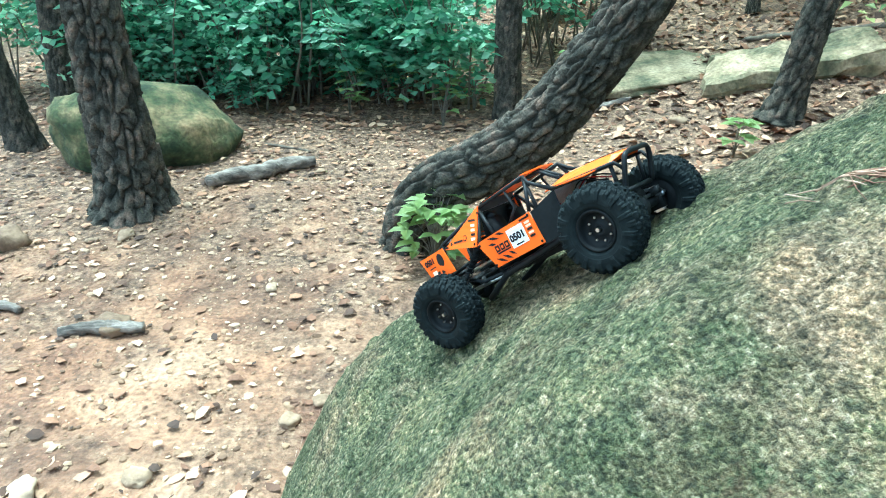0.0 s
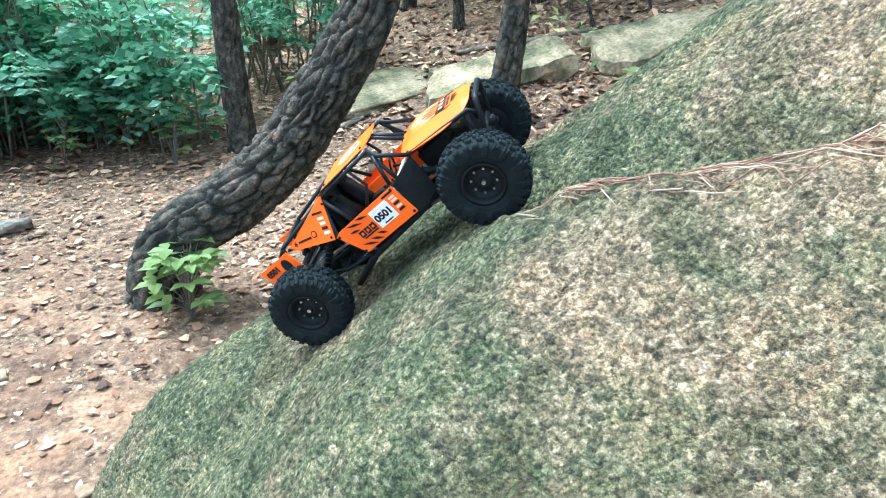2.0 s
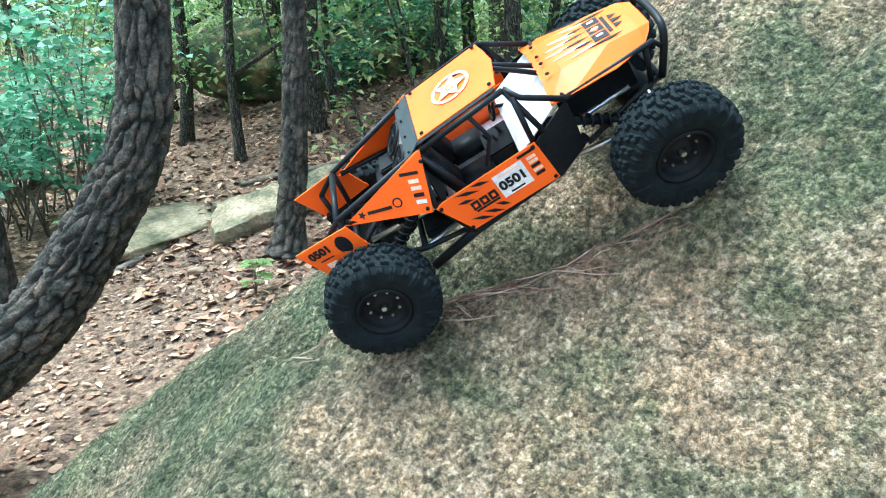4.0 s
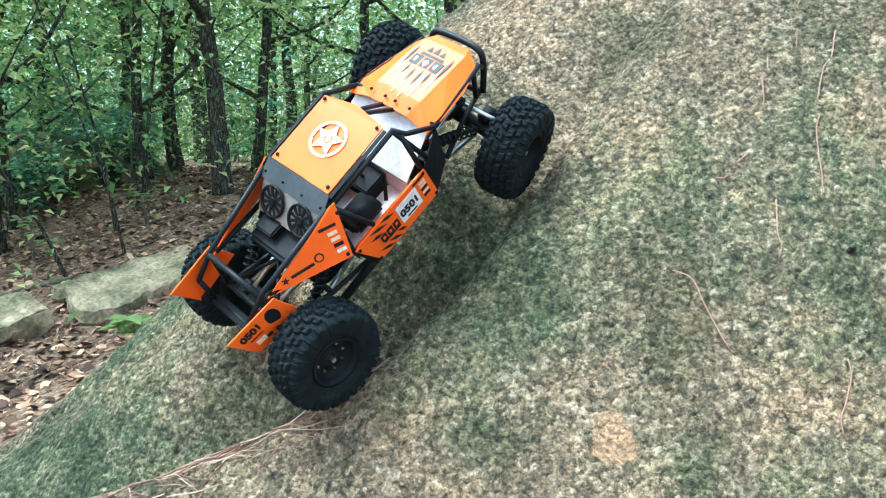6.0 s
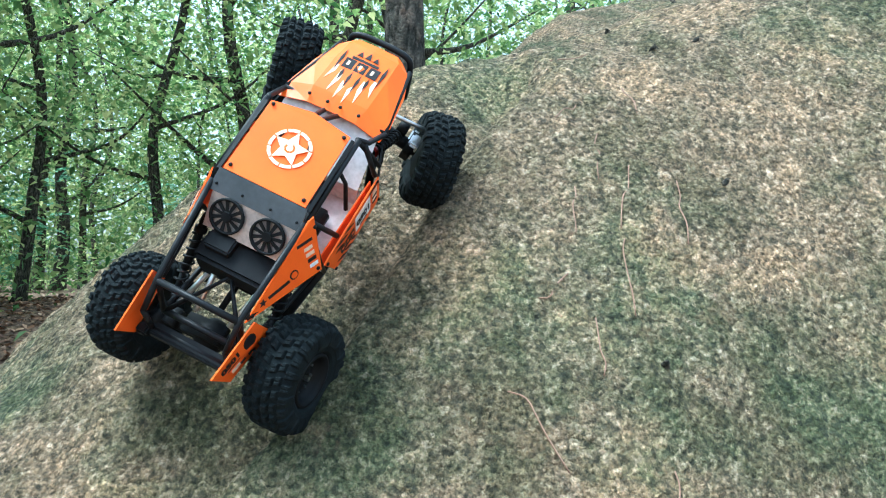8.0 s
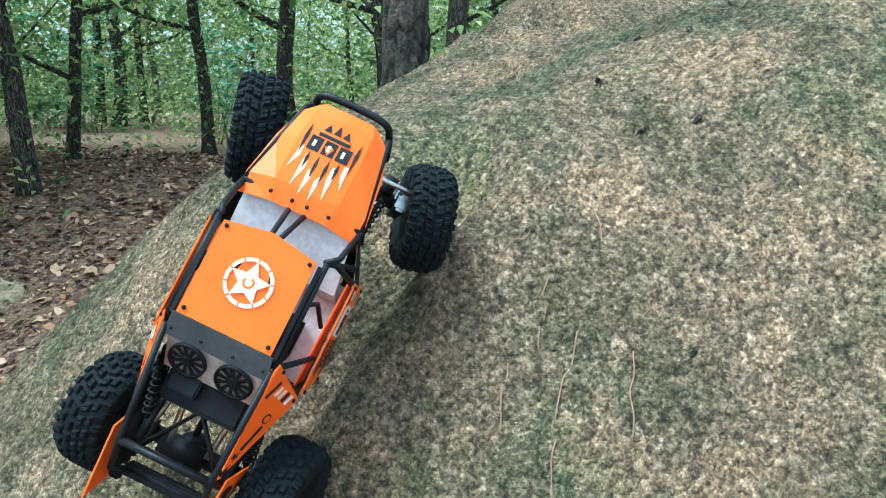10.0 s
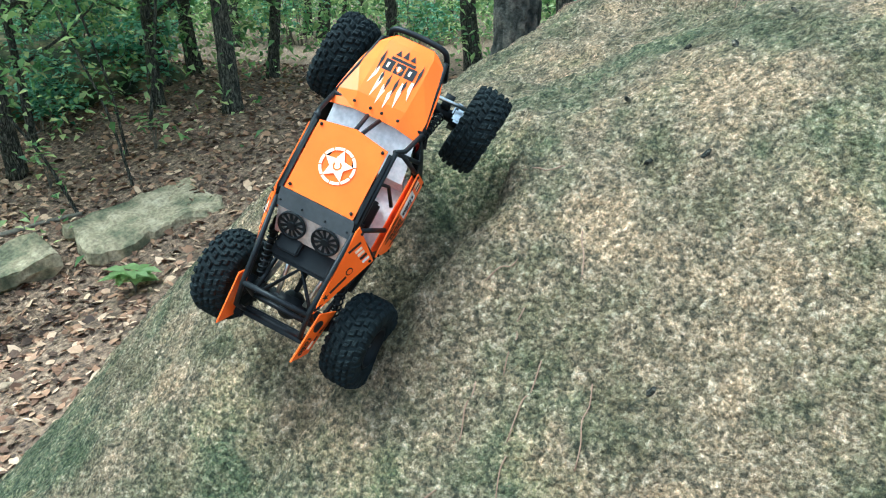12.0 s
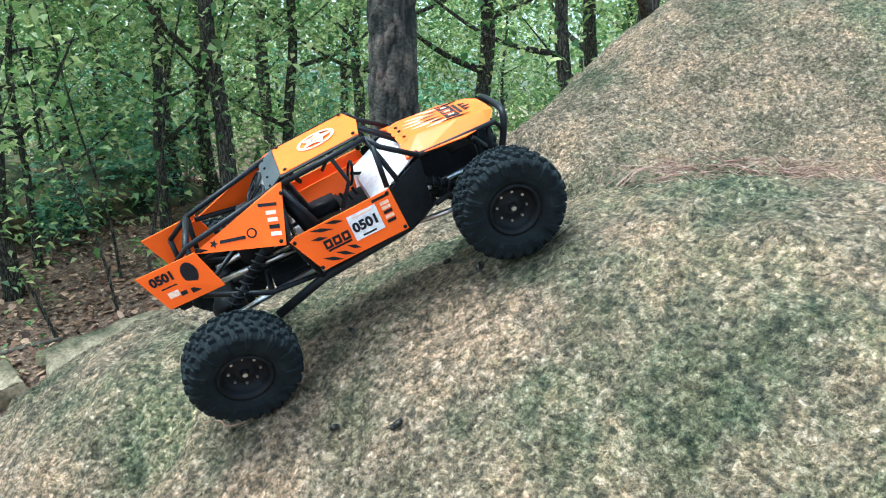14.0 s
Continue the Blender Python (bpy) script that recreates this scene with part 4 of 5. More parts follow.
# ---- litter, gravel and needles ----
def litter():
    rng = np.random.default_rng(4)
    x, y = rng.uniform(-3.6, 6.6, 60000), rng.uniform(0.6, 9.0, 60000)
    sandy = np.exp(-((x + 0.9) / 0.9) ** 2 - ((y - 2.0) / 1.2) ** 2)
    g = ground_height(x, y)
    keep = (rng.random(len(x)) > 0.8 * sandy + 0.03 * (x < 0.6)) & (rng.random(len(x)) > (y - 4) * 0.08) & (rock_height(x, y) < g - 0.03)
    x, y, g = x[keep][:44000], y[keep][:44000], g[keep][:44000]
    n = len(x)
    a, L = rng.uniform(0, 6.28, n), ((0.014 + 0.044 * rng.random(n) ** 1.9) * np.where((x > 0.9) | (y > 4.2), 1.5, 1.0))[:, None]
    d = np.stack([np.cos(a), np.sin(a), rng.normal(0, 0.14, n) * np.where(x > 0.9, 2.2, 1.0)], 1) * L
    s = np.stack([-np.sin(a), np.cos(a), rng.normal(0, 0.16, n) * np.where(x > 0.9, 2.2, 1.0)], 1) * L * rng.uniform(0.2, 0.36, n)[:, None]
    c = np.stack([x, y, g + rng.uniform(0.003, 0.012, n)], 1)
    curl = np.array([0, 0, 1.0]) * L * rng.normal(0.05, 0.08, n)[:, None]
    jag = [rng.uniform(0.6, 1.15, n)[:, None] for _ in range(4)]
    verts = np.stack([c - d * 0.5, c - d * 0.18 + s * jag[0] + curl, c + d * 0.2 + s * jag[1] + curl, c + d * 0.5, c + d * 0.2 - s * jag[2] + curl, c - d * 0.18 - s * jag[3] + curl], 1).reshape(-1, 3).tolist()
    faces = [t for b in range(0, 6 * n, 6) for t in ((b, b + 1, b + 5), (b + 1, b + 2, b + 4, b + 5), (b + 2, b + 3, b + 4))]
    return tagged(new("leaf_litter", pieces_mesh("leaf_litter", verts, faces, LITTER)), "brown and tan dead leaves scattered on the soil", "leaf litter", kind="stuff")


def gravel():
    rng = np.random.default_rng(6)
    bm = bmesh.new()
    bmesh.ops.create_icosphere(bm, subdivisions=1, radius=1)
    base = np.array([v.co for v in bm.verts])
    tris = [tuple(v.index for v in f.verts) for f in bm.faces]
    bm.free()
    xs, ys = rng.normal(-0.85, 0.9, 9000), rng.uniform(0.7, 4.2, 9000)
    gs = ground_height(xs, ys)
    keep = (xs > -3.3) & (rock_height(xs, ys) < gs - 0.02)
    verts, faces = [], []
    for x, y, g in list(zip(xs[keep], ys[keep], gs[keep]))[:6000]:
        r = 0.0025 + 0.011 * rng.random() ** 4
        q = base * (1 + rng.normal(0, 0.24, (len(base), 1))) * (r * rng.uniform(0.8, 1.6), r, r * 0.6)
        a = rng.uniform(0, 6.28)
        q = np.stack([q[:, 0] * math.cos(a) - q[:, 1] * math.sin(a), q[:, 0] * math.sin(a) + q[:, 1] * math.cos(a), q[:, 2]], 1) + (x, y, g + r * 0.25)
        b = len(verts)
        verts += q.tolist()
        faces += [tuple(i + b for i in t) for t in tris]
    return tagged(new("gravel", pieces_mesh("gravel", verts, faces, PEBBLE)), "pale gravel and grit scattered on sandy soil", "gravel", kind="stuff")


litter()
gravel()


def far_woods():
    """The leaf mass of the woods beyond the single trees, with gaps for the sky."""
    rng = np.random.default_rng(12)
    verts, faces = [], []
    for k in range(4400):
        a, d = radians(rng.uniform(-45, 130)), rng.uniform(13, 38)
        h = 0.6 + 11.0 * rng.random() ** 1.25
        c = (d * math.sin(a), d * math.cos(a), h)
        if value_noise(a * 7, h * 0.5, 4) > 0.36:
            continue
        leaf_fan(verts, faces, c, 26, (0.75, 0.75, 0.45), 0.16, rng)
    for k in range(5600):
        a, d = radians(rng.uniform(-45, 130)), rng.uniform(28, 46)
        h = 0.5 + 13.0 * rng.random()
        leaf_fan(verts, faces, (d * math.sin(a), d * math.cos(a), h), 20, (1.1, 1.1, 0.7), 0.38, rng)
    for k in range(1700):
        a, d = radians(rng.uniform(-40, 125)), rng.uniform(7.0, 24)
        c = (d * math.sin(a), d * math.cos(a), floor_at(d * math.sin(a), d * math.cos(a)) + rng.uniform(0.1, 0.9))
        leaf_fan(verts, faces, c, 22, (0.45, 0.45, 0.22), 0.075, rng)
    return tagged(new("far_woods", pieces_mesh("far_woods", verts, faces, LEAF)), "green leaf mass of the far woods", "woods", kind="stuff")


far_woods()


# ---- pine needles on the rock ----
def needle_drift(name, line, count, wide, seed, label):
    rng = np.random.default_rng(seed)
    pts = spline([(x, y, 0) for x, y in line], 20)
    bm = bmesh.new()
    P = np.array([tuple(p) for p in pts])
    at = rng.integers(len(pts) - 1, size=count)
    d = P[at + 1] - P[at]
    a = np.arctan2(d[:, 1], d[:, 0]) + rng.normal(0, 0.45, count)
    x, y, L = P[at, 0] + rng.normal(0, wide, count), P[at, 1] + rng.normal(0, wide, count), rng.uniform(0.025, 0.06, count)
    u = np.array((0, 0.5, 1.0))[None, :]
    ux, uy = x[:, None] + np.cos(a)[:, None] * L[:, None] * u, y[:, None] + np.sin(a)[:, None] * L[:, None] * u
    z = np.maximum(ground_height(ux, uy), rock_surface(ux, uy) + rock_crust(ux, uy)) + 0.002 + 0.003 * rng.random((count, 1))
    for q in np.stack([ux, uy, z], -1).tolist():
        sweep(bm, q, [0.0006, 0.0007, 0.0004], 4)
    return tagged(new(name, mesh_of(bm, name, NEEDLE)), label, "pine needles", kind="stuff")


needle_drift("needle_drift", [(0.41, 0.74), (0.45, 0.69), (0.52, 0.60), (0.585, 0.53), (0.655, 0.455)], 260, 0.017, 1, "drift of brown pine needles in the rock's crease")
# real needles at one end; the rest is added for the crack's dark line
needle_drift("needle_drift", [(1.98, 0.02), (2.17, -0.10), (2.24, -0.32), (2.29, -0.5)], 420, 0.026, 2, "brown pine needles added along a crack as its dark line")
needle_drift("needle_drift", [(-0.36, 1.35), (-0.33, 1.55), (-0.22, 1.85)], 110, 0.03, 3, "brown pine needles along the rock's foot")
needle_drift("needle_drift", [(2.0, 0.5), (2.1, 0.5), (2.2, 0.55)], 160, 0.05, 4, "heap of brown pine needles at a pine's foot")
needle_drift("needle_drift", [(1.55, 3.4), (1.75, 3.45), (2.0, 3.6)], 320, 0.11, 5, "heap of brown pine needles round a trunk")


def stray_needle(a, b, r, seed):
    rng = random.Random(seed)
    pts = []
    for t in (0, 0.25, 0.5, 0.75, 1):
        x, y = a[0] + (b[0] - a[0]) * t + rng.uniform(-0.004, 0.004), a[1] + (b[1] - a[1]) * t + rng.uniform(-0.004, 0.004)
        pts.append((x, y, top_of(x, y) + 0.003))
    bm = bmesh.new()
    sweep(bm, spline(pts, 3), [r] * 13, 5)
    return tagged(new("pine_needle", mesh_of(bm, "pine_needle", NEEDLE)), "single dry pine needle on the rock", "pine needle", "stray needles")


for k, (x, y, dx, dy) in enumerate(((0.868, 0.094, 0.03, -0.03), (0.80, 0.12, -0.02, -0.06), (0.93, 0.06, 0.05, 0.0), (1.0, 0.03, 0.055, 0.005), (0.90, -0.01, 0.05, 0.01), (0.96, 0.0, 0.06, -0.01),
                                     (0.84, 0.02, 0.04, 0.01), (1.1, -0.02, 0.05, 0.02), (1.2, 0.05, -0.02, 0.06), (0.78, -0.05, 0.04, 0.0), (0.98, -0.08, 0.06, 0.01), (1.05, 0.09, 0.04, -0.03), (1.12, 0.16, 0.05, -0.02))):
    stray_needle((x, y), (x + dx, y + dy), 0.0009, k)


# ---- flakes of dark bark on the rock ----
for k, (x, y) in enumerate(((0.881, -0.045), (1.23, -0.052), (1.064, -0.137), (1.42, -0.10), (1.5, -0.16), (1.33, 0.02), (1.46, -0.02), (1.25, -0.12))):
    bm = bmesh.new()
    bmesh.ops.create_icosphere(bm, subdivisions=2, radius=1)
    for v in bm.verts:
        v.co *= 1 + 0.5 * noise.noise(v.co * 1.7 + Vector((k * 3.1, 0, 0)))
        v.co = Vector((v.co.x * 0.009, v.co.y * 0.005, v.co.z * 0.003))
    flake = tagged(new("bark_flake", mesh_of(bm, "bark_flake", BARK)), "small dark flake of bark on the rock", "bark flake", "bark flakes")
    flake.matrix_world = pose(x, y, top_of(x, y) + 0.002, 0, 40, 70 * k)


# ---- the model buggy ----
RADIUS, HALF_BASE, HALF_TRACK = 0.0625, 0.168, 0.102
buggy = tagged(new("buggy"), "orange and black radio-controlled rock crawler buggy climbing a rock", "toy car")


def tube(name, pts, r, material=CAGE, label="", smooth_path=0, parent=None, sides=10):
    bm = bmesh.new()
    q = spline(pts, smooth_path) if smooth_path else [Vector(p) for p in pts]
    sweep(bm, q, [r] * len(q), sides)
    return part(name, bm, material, parent or buggy, label, True)


def panel(name, pts, material, label="", thick=0.0015, parent=None):
    bm = bmesh.new()
    plate(bm, pts, thick)
    return part(name, bm, material, parent or buggy, label)


def block(name, centre, size, material, label="", turn=None, bevel=0.002, parent=None):
    bm = bmesh.new()
    box(bm, centre, size, turn)
    if bevel:
        bmesh.ops.bevel(bm, geom=bm.edges[:], offset=bevel, segments=2, affect="EDGES", clamp_overlap=True)
    return part(name, bm, material, parent or buggy, label)


class Sheet:
    """Flat coordinates on a panel of the buggy: u and v in metres from an origin, proud of the paint."""
    def __init__(self, owner, origin, u_to, v_to, lift=0.0006):
        self.owner, self.o = owner, Vector(origin)
        self.u = (Vector(u_to) - self.o).normalized()
        v = Vector(v_to) - self.o
        self.v = (v - self.u * v.dot(self.u)).normalized()
        self.n = self.u.cross(self.v)
        self.lift = lift

    def at(self, u, v, h=1):
        return self.o + self.u * u + self.v * v + self.n * self.lift * h

    def shape(self, name, uv, material, label="", h=1):
        bm = bmesh.new()
        plate(bm, [self.at(u, v, h) for u, v in uv], self.lift * 0.8)
        return part(name, bm, material, self.owner, label)

    def bar(self, name, u, v, w, t, material, a=0, label="", h=1):
        c, s = math.cos(a), math.sin(a)
        return self.shape(name, [(u + c * x - s * y, v + s * x + c * y) for x, y in ((-w / 2, -t / 2), (w / 2, -t / 2), (w / 2, t / 2), (-w / 2, t / 2))], material, label, h)

    def rivet(self, u, v, r=0.0022):
        bm = bmesh.new()
        p = self.at(u, v, 0)
        sweep(bm, [p, p + self.n * 0.0012, p + self.n * 0.002], [r, r, r * 0.5], 8)
        return part("rivet", bm, BLACK, self.owner, "", True)

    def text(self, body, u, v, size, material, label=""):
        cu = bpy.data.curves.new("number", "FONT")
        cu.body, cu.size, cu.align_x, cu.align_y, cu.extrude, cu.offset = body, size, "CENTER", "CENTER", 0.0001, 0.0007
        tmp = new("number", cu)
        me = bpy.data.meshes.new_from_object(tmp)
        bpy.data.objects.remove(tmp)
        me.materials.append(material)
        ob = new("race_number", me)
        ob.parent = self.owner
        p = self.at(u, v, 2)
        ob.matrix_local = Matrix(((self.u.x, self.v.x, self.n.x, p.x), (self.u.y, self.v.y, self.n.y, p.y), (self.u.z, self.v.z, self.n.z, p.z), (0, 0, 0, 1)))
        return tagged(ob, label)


def mirrored(pts, side):
    """Points given for the right side (y < 0), turned for the side asked for, keeping the outward winding."""
    return list(pts) if side < 0 else [(x, -y, z) for x, y, z in reversed(pts)]


# chassis, drive and floor
block("chassis", (-0.01, 0, -0.002), (0.19, 0.07, 0.012), BLACK, "black chassis plate")
block("gearbox", (0.03, 0, 0.022), (0.06, 0.05, 0.04), BLACK, "black gearbox")
block("motor", (0.115, 0.0, 0.045), (0.05, 0.05, 0.036), BLACK, "black motor and winch housing")
block("battery", (0.15, 0.01, 0.035), (0.045, 0.06, 0.03), BLACK, "dark battery tray")
for s in (-1, 1):
    tube("rocker_rail", [(-0.115, s * 0.05, -0.030), (-0.05, s * 0.064, -0.004), (0.06, s * 0.064, 0.008), (0.10, s * 0.05, 0.02)], 0.0055, CAGE)
    panel("firewall_panel", mirrored([(0.055, -0.079, 0.012), (0.094, -0.062, 0.018), (0.099, -0.063, 0.080), (0.055, -0.079, 0.066)], s), BLACK, "flat black side panel")
tub = panel("cockpit_floor", [(-0.06, -0.07, 0.022), (0.05, -0.07, 0.022), (0.05, 0.07, 0.022), (-0.06, 0.07, 0.022)], WHITE, "off-white cockpit floor")
panel("dashboard", [(0.034, -0.064, 0.052), (0.096, -0.058, 0.083), (0.096, 0.058, 0.083), (0.034, 0.064, 0.052)], WHITE, "off-white dashboard panel")
panel("dash_front", [(0.030, -0.064, 0.024), (0.034, -0.064, 0.051), (0.034, 0.064, 0.051), (0.030, 0.064, 0.024)], WHITE)
panel("rear_wall", [(-0.062, 0.066, 0.024), (-0.056, 0.05, 0.105), (-0.056, -0.05, 0.105), (-0.062, -0.066, 0.024)], BLACK)
for s in (-1, 1):
    bm = bmesh.new()
    box(bm, (-0.020, s * 0.030, 0.034), (0.045, 0.036, 0.016))
    box(bm, (-0.045, s * 0.030, 0.062), (0.014, 0.036, 0.06), pose(0, 0, 0, 0, -14, 0))
    box(bm, (-0.052, s * 0.030, 0.093), (0.012, 0.022, 0.016), pose(0, 0, 0, 0, -14, 0))
    bmesh.ops.bevel(bm, geom=bm.edges[:], offset=0.004, segments=2, affect="EDGES", clamp_overlap=True)
    part("seat", bm, BLACK, buggy, "black bucket seat", True)
    panel("cockpit_side", mirrored([(-0.058, -0.071, 0.024), (0.052, -0.073, 0.024), (0.050, -0.072, 0.056), (-0.062, -0.069, 0.050)], s), ORANGE)
bm = bmesh.new()
ring = [(0.028 + 0.006 * math.sin(a), 0.030 + 0.014 * math.cos(a), 0.060 + 0.013 * math.sin(a)) for a in np.linspace(0, 2 * math.pi, 19)]
sweep(bm, ring, [0.0018] * 19, 6)
sweep(bm, [(0.028, 0.030, 0.060), (0.045, 0.030, 0.052)], [0.0022, 0.0022], 6)
part("steering_wheel", bm, BLACK, buggy, "", True)
for k, (x, y) in enumerate(((0.020, -0.004), (0.028, 0.006), (0.012, 0.004))):
    tube("gear_lever", [(x, y, 0.024), (x - 0.006, y, 0.052)], 0.0018, BLACK)

# roll cage
for s in (-1, 1):
    def T(*pts, r=0.0031, **k):
        return tube("cage_tube", [(x, s * y, z) for x, y, z in pts], r, **k)
    T((-0.052, 0.055, 0.112), (0.052, 0.055, 0.121))
    T((0.052, 0.053, 0.121), (0.062, 0.061, 0.108), (0.098, 0.064, 0.082))
    T((0.056, 0.060, 0.112), (0.052, 0.076, 0.068))
    T((0.052, 0.054, 0.120), (0.066, 0.074, 0.068))
    T((-0.052, 0.055, 0.112), (-0.066, 0.074, 0.058), (-0.05, 0.068, 0.0))
    T((-0.052, 0.055, 0.112), (-0.030, 0.074, 0.060))
    T((-0.056, 0.053, 0.111), (-0.166, 0.046, 0.088), (-0.196, 0.046, 0.070))
    T((-0.070, 0.070, 0.058), (-0.160, 0.047, 0.080))
    T((-0.166, 0.046, 0.088), (-0.178, 0.046, 0.030))
    T((-0.196, 0.046, 0.070), (-0.200, 0.044, 0.030))
    T((-0.178, 0.046, 0.030), (-0.11, 0.052, 0.0), (-0.05, 0.060, 0.0))
    T((0.098, 0.064, 0.082), (0.196, 0.046, 0.074), (0.204, 0.042, 0.060))
    T((0.098, 0.060, 0.018), (0.150, 0.044, 0.022), (0.190, 0.040, 0.030))
    T((0.188, 0.044, 0.072), (0.182, 0.040, 0.030))
    T((0.012, 0.018, 0.122), (0.050, 0.004, 0.121), (0.092, 0.022 * 0.4, 0.086), r=0.0028)
    tube("mirror_stay", [(0.01, s * 0.055, 0.119), (0.018, s * 0.058, 0.085), (0.0, s * 0.068, 0.064)], 0.0024)
for x, y, z in ((-0.199, 0.046, 0.032), (-0.178, 0.046, 0.030), (-0.110, 0.05, 0.0), (-0.168, 0.045, 0.087)):
    tube("cross_tube", [(x, -y, z), (x, y, z)], 0.0036)
tube("rear_brace", [(-0.178, -0.044, 0.031), (-0.120, 0.0, 0.05), (-0.178, 0.044, 0.031)], 0.003)
block("bumper_bar", (-0.199, 0, 0.028), (0.014, 0.09, 0.014), BLACK, "black rear bumper bar")
tube("front_bumper", [(0.192, -0.044, 0.030), (0.206, -0.042, 0.062), (0.212, -0.034, 0.078), (0.214, 0, 0.080), (0.212, 0.034, 0.078), (0.206, 0.042, 0.062), (0.192, 0.044, 0.030)], 0.0040, CAGE, "black front bumper hoop", 5)
tube("cross_tube", [(0.190, -0.042, 0.030), (0.190, 0.042, 0.030)], 0.0036)
tube("windscreen_bar", [(0.098, -0.064, 0.083), (0.098, 0.064, 0.083)], 0.0030)

# roof
bm = bmesh.new()
for x0, x1, z0, z1 in ((-0.044, 0.050, 0.1195, 0.1270),):
    plate(bm, [(x0, -0.047, z0), (x1 - 0.002, -0.047, z1 - 0.001), (x1 + 0.006, 0, z1), (x1 - 0.002, 0.047, z1 - 0.001), (x0, 0.047, z0), (x0, 0, z0 + 0.0005)], 0.0018)
roof = part("roof_panel", bm, ORANGE, buggy, "glossy orange roof panel with a pale ring emblem")
rs = Sheet(roof, (-0.044, 0, 0.1202), (0.050, 0, 0.1273), (-0.044, 0.05, 0.1202), 0.0007)
RC, RO, RI = 0.050, 0.0232, 0.0196
for k in range(10):
    a0, a1 = math.radians(36 * k + 2), math.radians(36 * k + 34)
    rs.shape("emblem_arc", [(RC + r * math.cos(a), r * math.sin(a)) for r, a in ((RI, a0), (RO, a0), (RO, (a0 + a1) / 2), (RO, a1), (RI, a1), (RI, (a0 + a1) / 2))], DECAL_PALE)
for k in range(5):
    a = math.radians(72 * k)
    q = [(RC + r * math.cos(a + d), r * math.sin(a + d)) for r, d in ((0.0200, 0), (0.0098, 0.63), (0.0066, 0.0), (0.0098, -0.63))]
    rs.shape("emblem_point", q[::-1], DECAL_PALE)
rs.shape("emblem_heart", [(RC + 0.0099 * math.cos(math.radians(a)), 0.0099 * math.sin(math.radians(a))) for a in range(36, 396, 72)], DECAL_PALE, h=1.2)
for k in range(7):
    a0, a1 = math.radians(40 * k + 60), math.radians(40 * k + 102)
    rs.shape("emblem_arc", [(RC + r * math.cos(a), r * math.sin(a)) for r, a in ((0.0038, a0), (0.0058, a0), (0.0058, a1), (0.0038, a1))], ORANGE, h=1.8)
for u in (0.006, 0.088):
    for v in (-0.042, 0.042):
        rs.rivet(u, v)
for s in (-1, 1):
    panel("roof_edge", mirrored([(-0.046, -0.0535, 0.1185), (0.046, -0.0535, 0.1255), (0.046, -0.0495, 0.1262), (-0.046, -0.0495, 0.1192)], s), BLACK)
band = panel("roof_band", [(-0.066, -0.052, 0.108), (-0.045, -0.050, 0.1200), (-0.045, 0.050, 0.1200), (-0.066, 0.052, 0.108)], BAND, "dark grey band across the roof's rear")
bs = Sheet(band, (-0.066, 0, 0.108), (-0.045, 0, 0.120), (-0.066, 0.05, 0.108))
for v in (-0.046, -0.016, 0.016, 0.046):
    bs.rivet(0.008, v, 0.0015)
# cooling fans behind the cabin
fan_panel = panel("fan_panel", [(-0.093, -0.046, 0.079), (-0.064, -0.048, 0.1065), (-0.064, 0.048, 0.1065), (-0.093, 0.046, 0.079)], PINKISH, "brushed panel that carries two fans")
fs = Sheet(fan_panel, (-0.0785, 0, 0.0935), (-0.0785, -0.05, 0.0935), (-0.064, 0, 0.1072), 0.001)
for c in (-0.0235, 0.0235):
    bm = bmesh.new()
    n = 28
    for r0, r1 in ((0.0165, 0.0190), (0.004, 0.0055)):
        rings = [[bm.verts.new(fs.at(c + r * math.cos(2 * math.pi * k / n), r * math.sin(2 * math.pi * k / n), h)) for k in range(n)] for r, h in ((r0, 1), (r0, 4), (r1, 4), (r1, 1))]
        for a, b in zip(rings, rings[1:]):
            for k in range(n):
                bm.faces.new((a[k], a[(k + 1) % n], b[(k + 1) % n], b[k]))
    fan = part("fan", bm, BLACK, buggy, "round black cooling fan", True)
    sheet = Sheet(fan, fs.at(c, 0, 1), fs.at(c + 0.01, 0, 1), fs.at(c, 0.01, 1), 0.001)
    for k in range(11):
        a = 2 * math.pi * k / 11
        sheet.shape("blade", [(r * math.cos(a + d), r * math.sin(a + d)) for r, d in ((0.0045, -0.25), (0.0165, 0.0), (0.0165, 0.26), (0.0045, 0.35))], BLACK, h=2)
    sheet.shape("hub", [(0.0052 * math.cos(a), 0.0052 * math.sin(a)) for a in np.linspace(0, 2 * math.pi, 13)[:-1]], BLACK, h=4)

block("rear_tray", (-0.105, 0, 0.052), (0.036, 0.084, 0.034), BLACK, "black tray below the fans", None, 0.004)
block("servo", (-0.100, 0.02, 0.074), (0.022, 0.030, 0.012), BLACK, "black servo box", None, 0.002)

# hood: a creased shell, wide behind and narrow in front
bm = bmesh.new()
hood_rows = [(0.088, (0.030, 0.0905), (0.064, 0.0835)), (0.110, (0.034, 0.0935), (0.0655, 0.0830)), (0.160, (0.034, 0.0905), (0.0585, 0.0770)), (0.192, (0.032, 0.0860), (0.0485, 0.0760)), (0.204, (0.026, 0.0820), (0.034, 0.0795))]
lines = []
for x, (yi, zi), (yo, zo) in hood_rows:
    lines.append([bm.verts.new(p) for p in ((x - 0.004, -yo, zo), (x, -yi, zi), (x, 0, zi + 0.0012), (x, yi, zi), (x - 0.004, yo, zo))])
for a, b in zip(lines, lines[1:]):
    for k in range(4):
        bm.faces.new((a[k], b[k], b[k + 1], a[k + 1]))
bmesh.ops.recalc_face_normals(bm, faces=bm.faces[:])
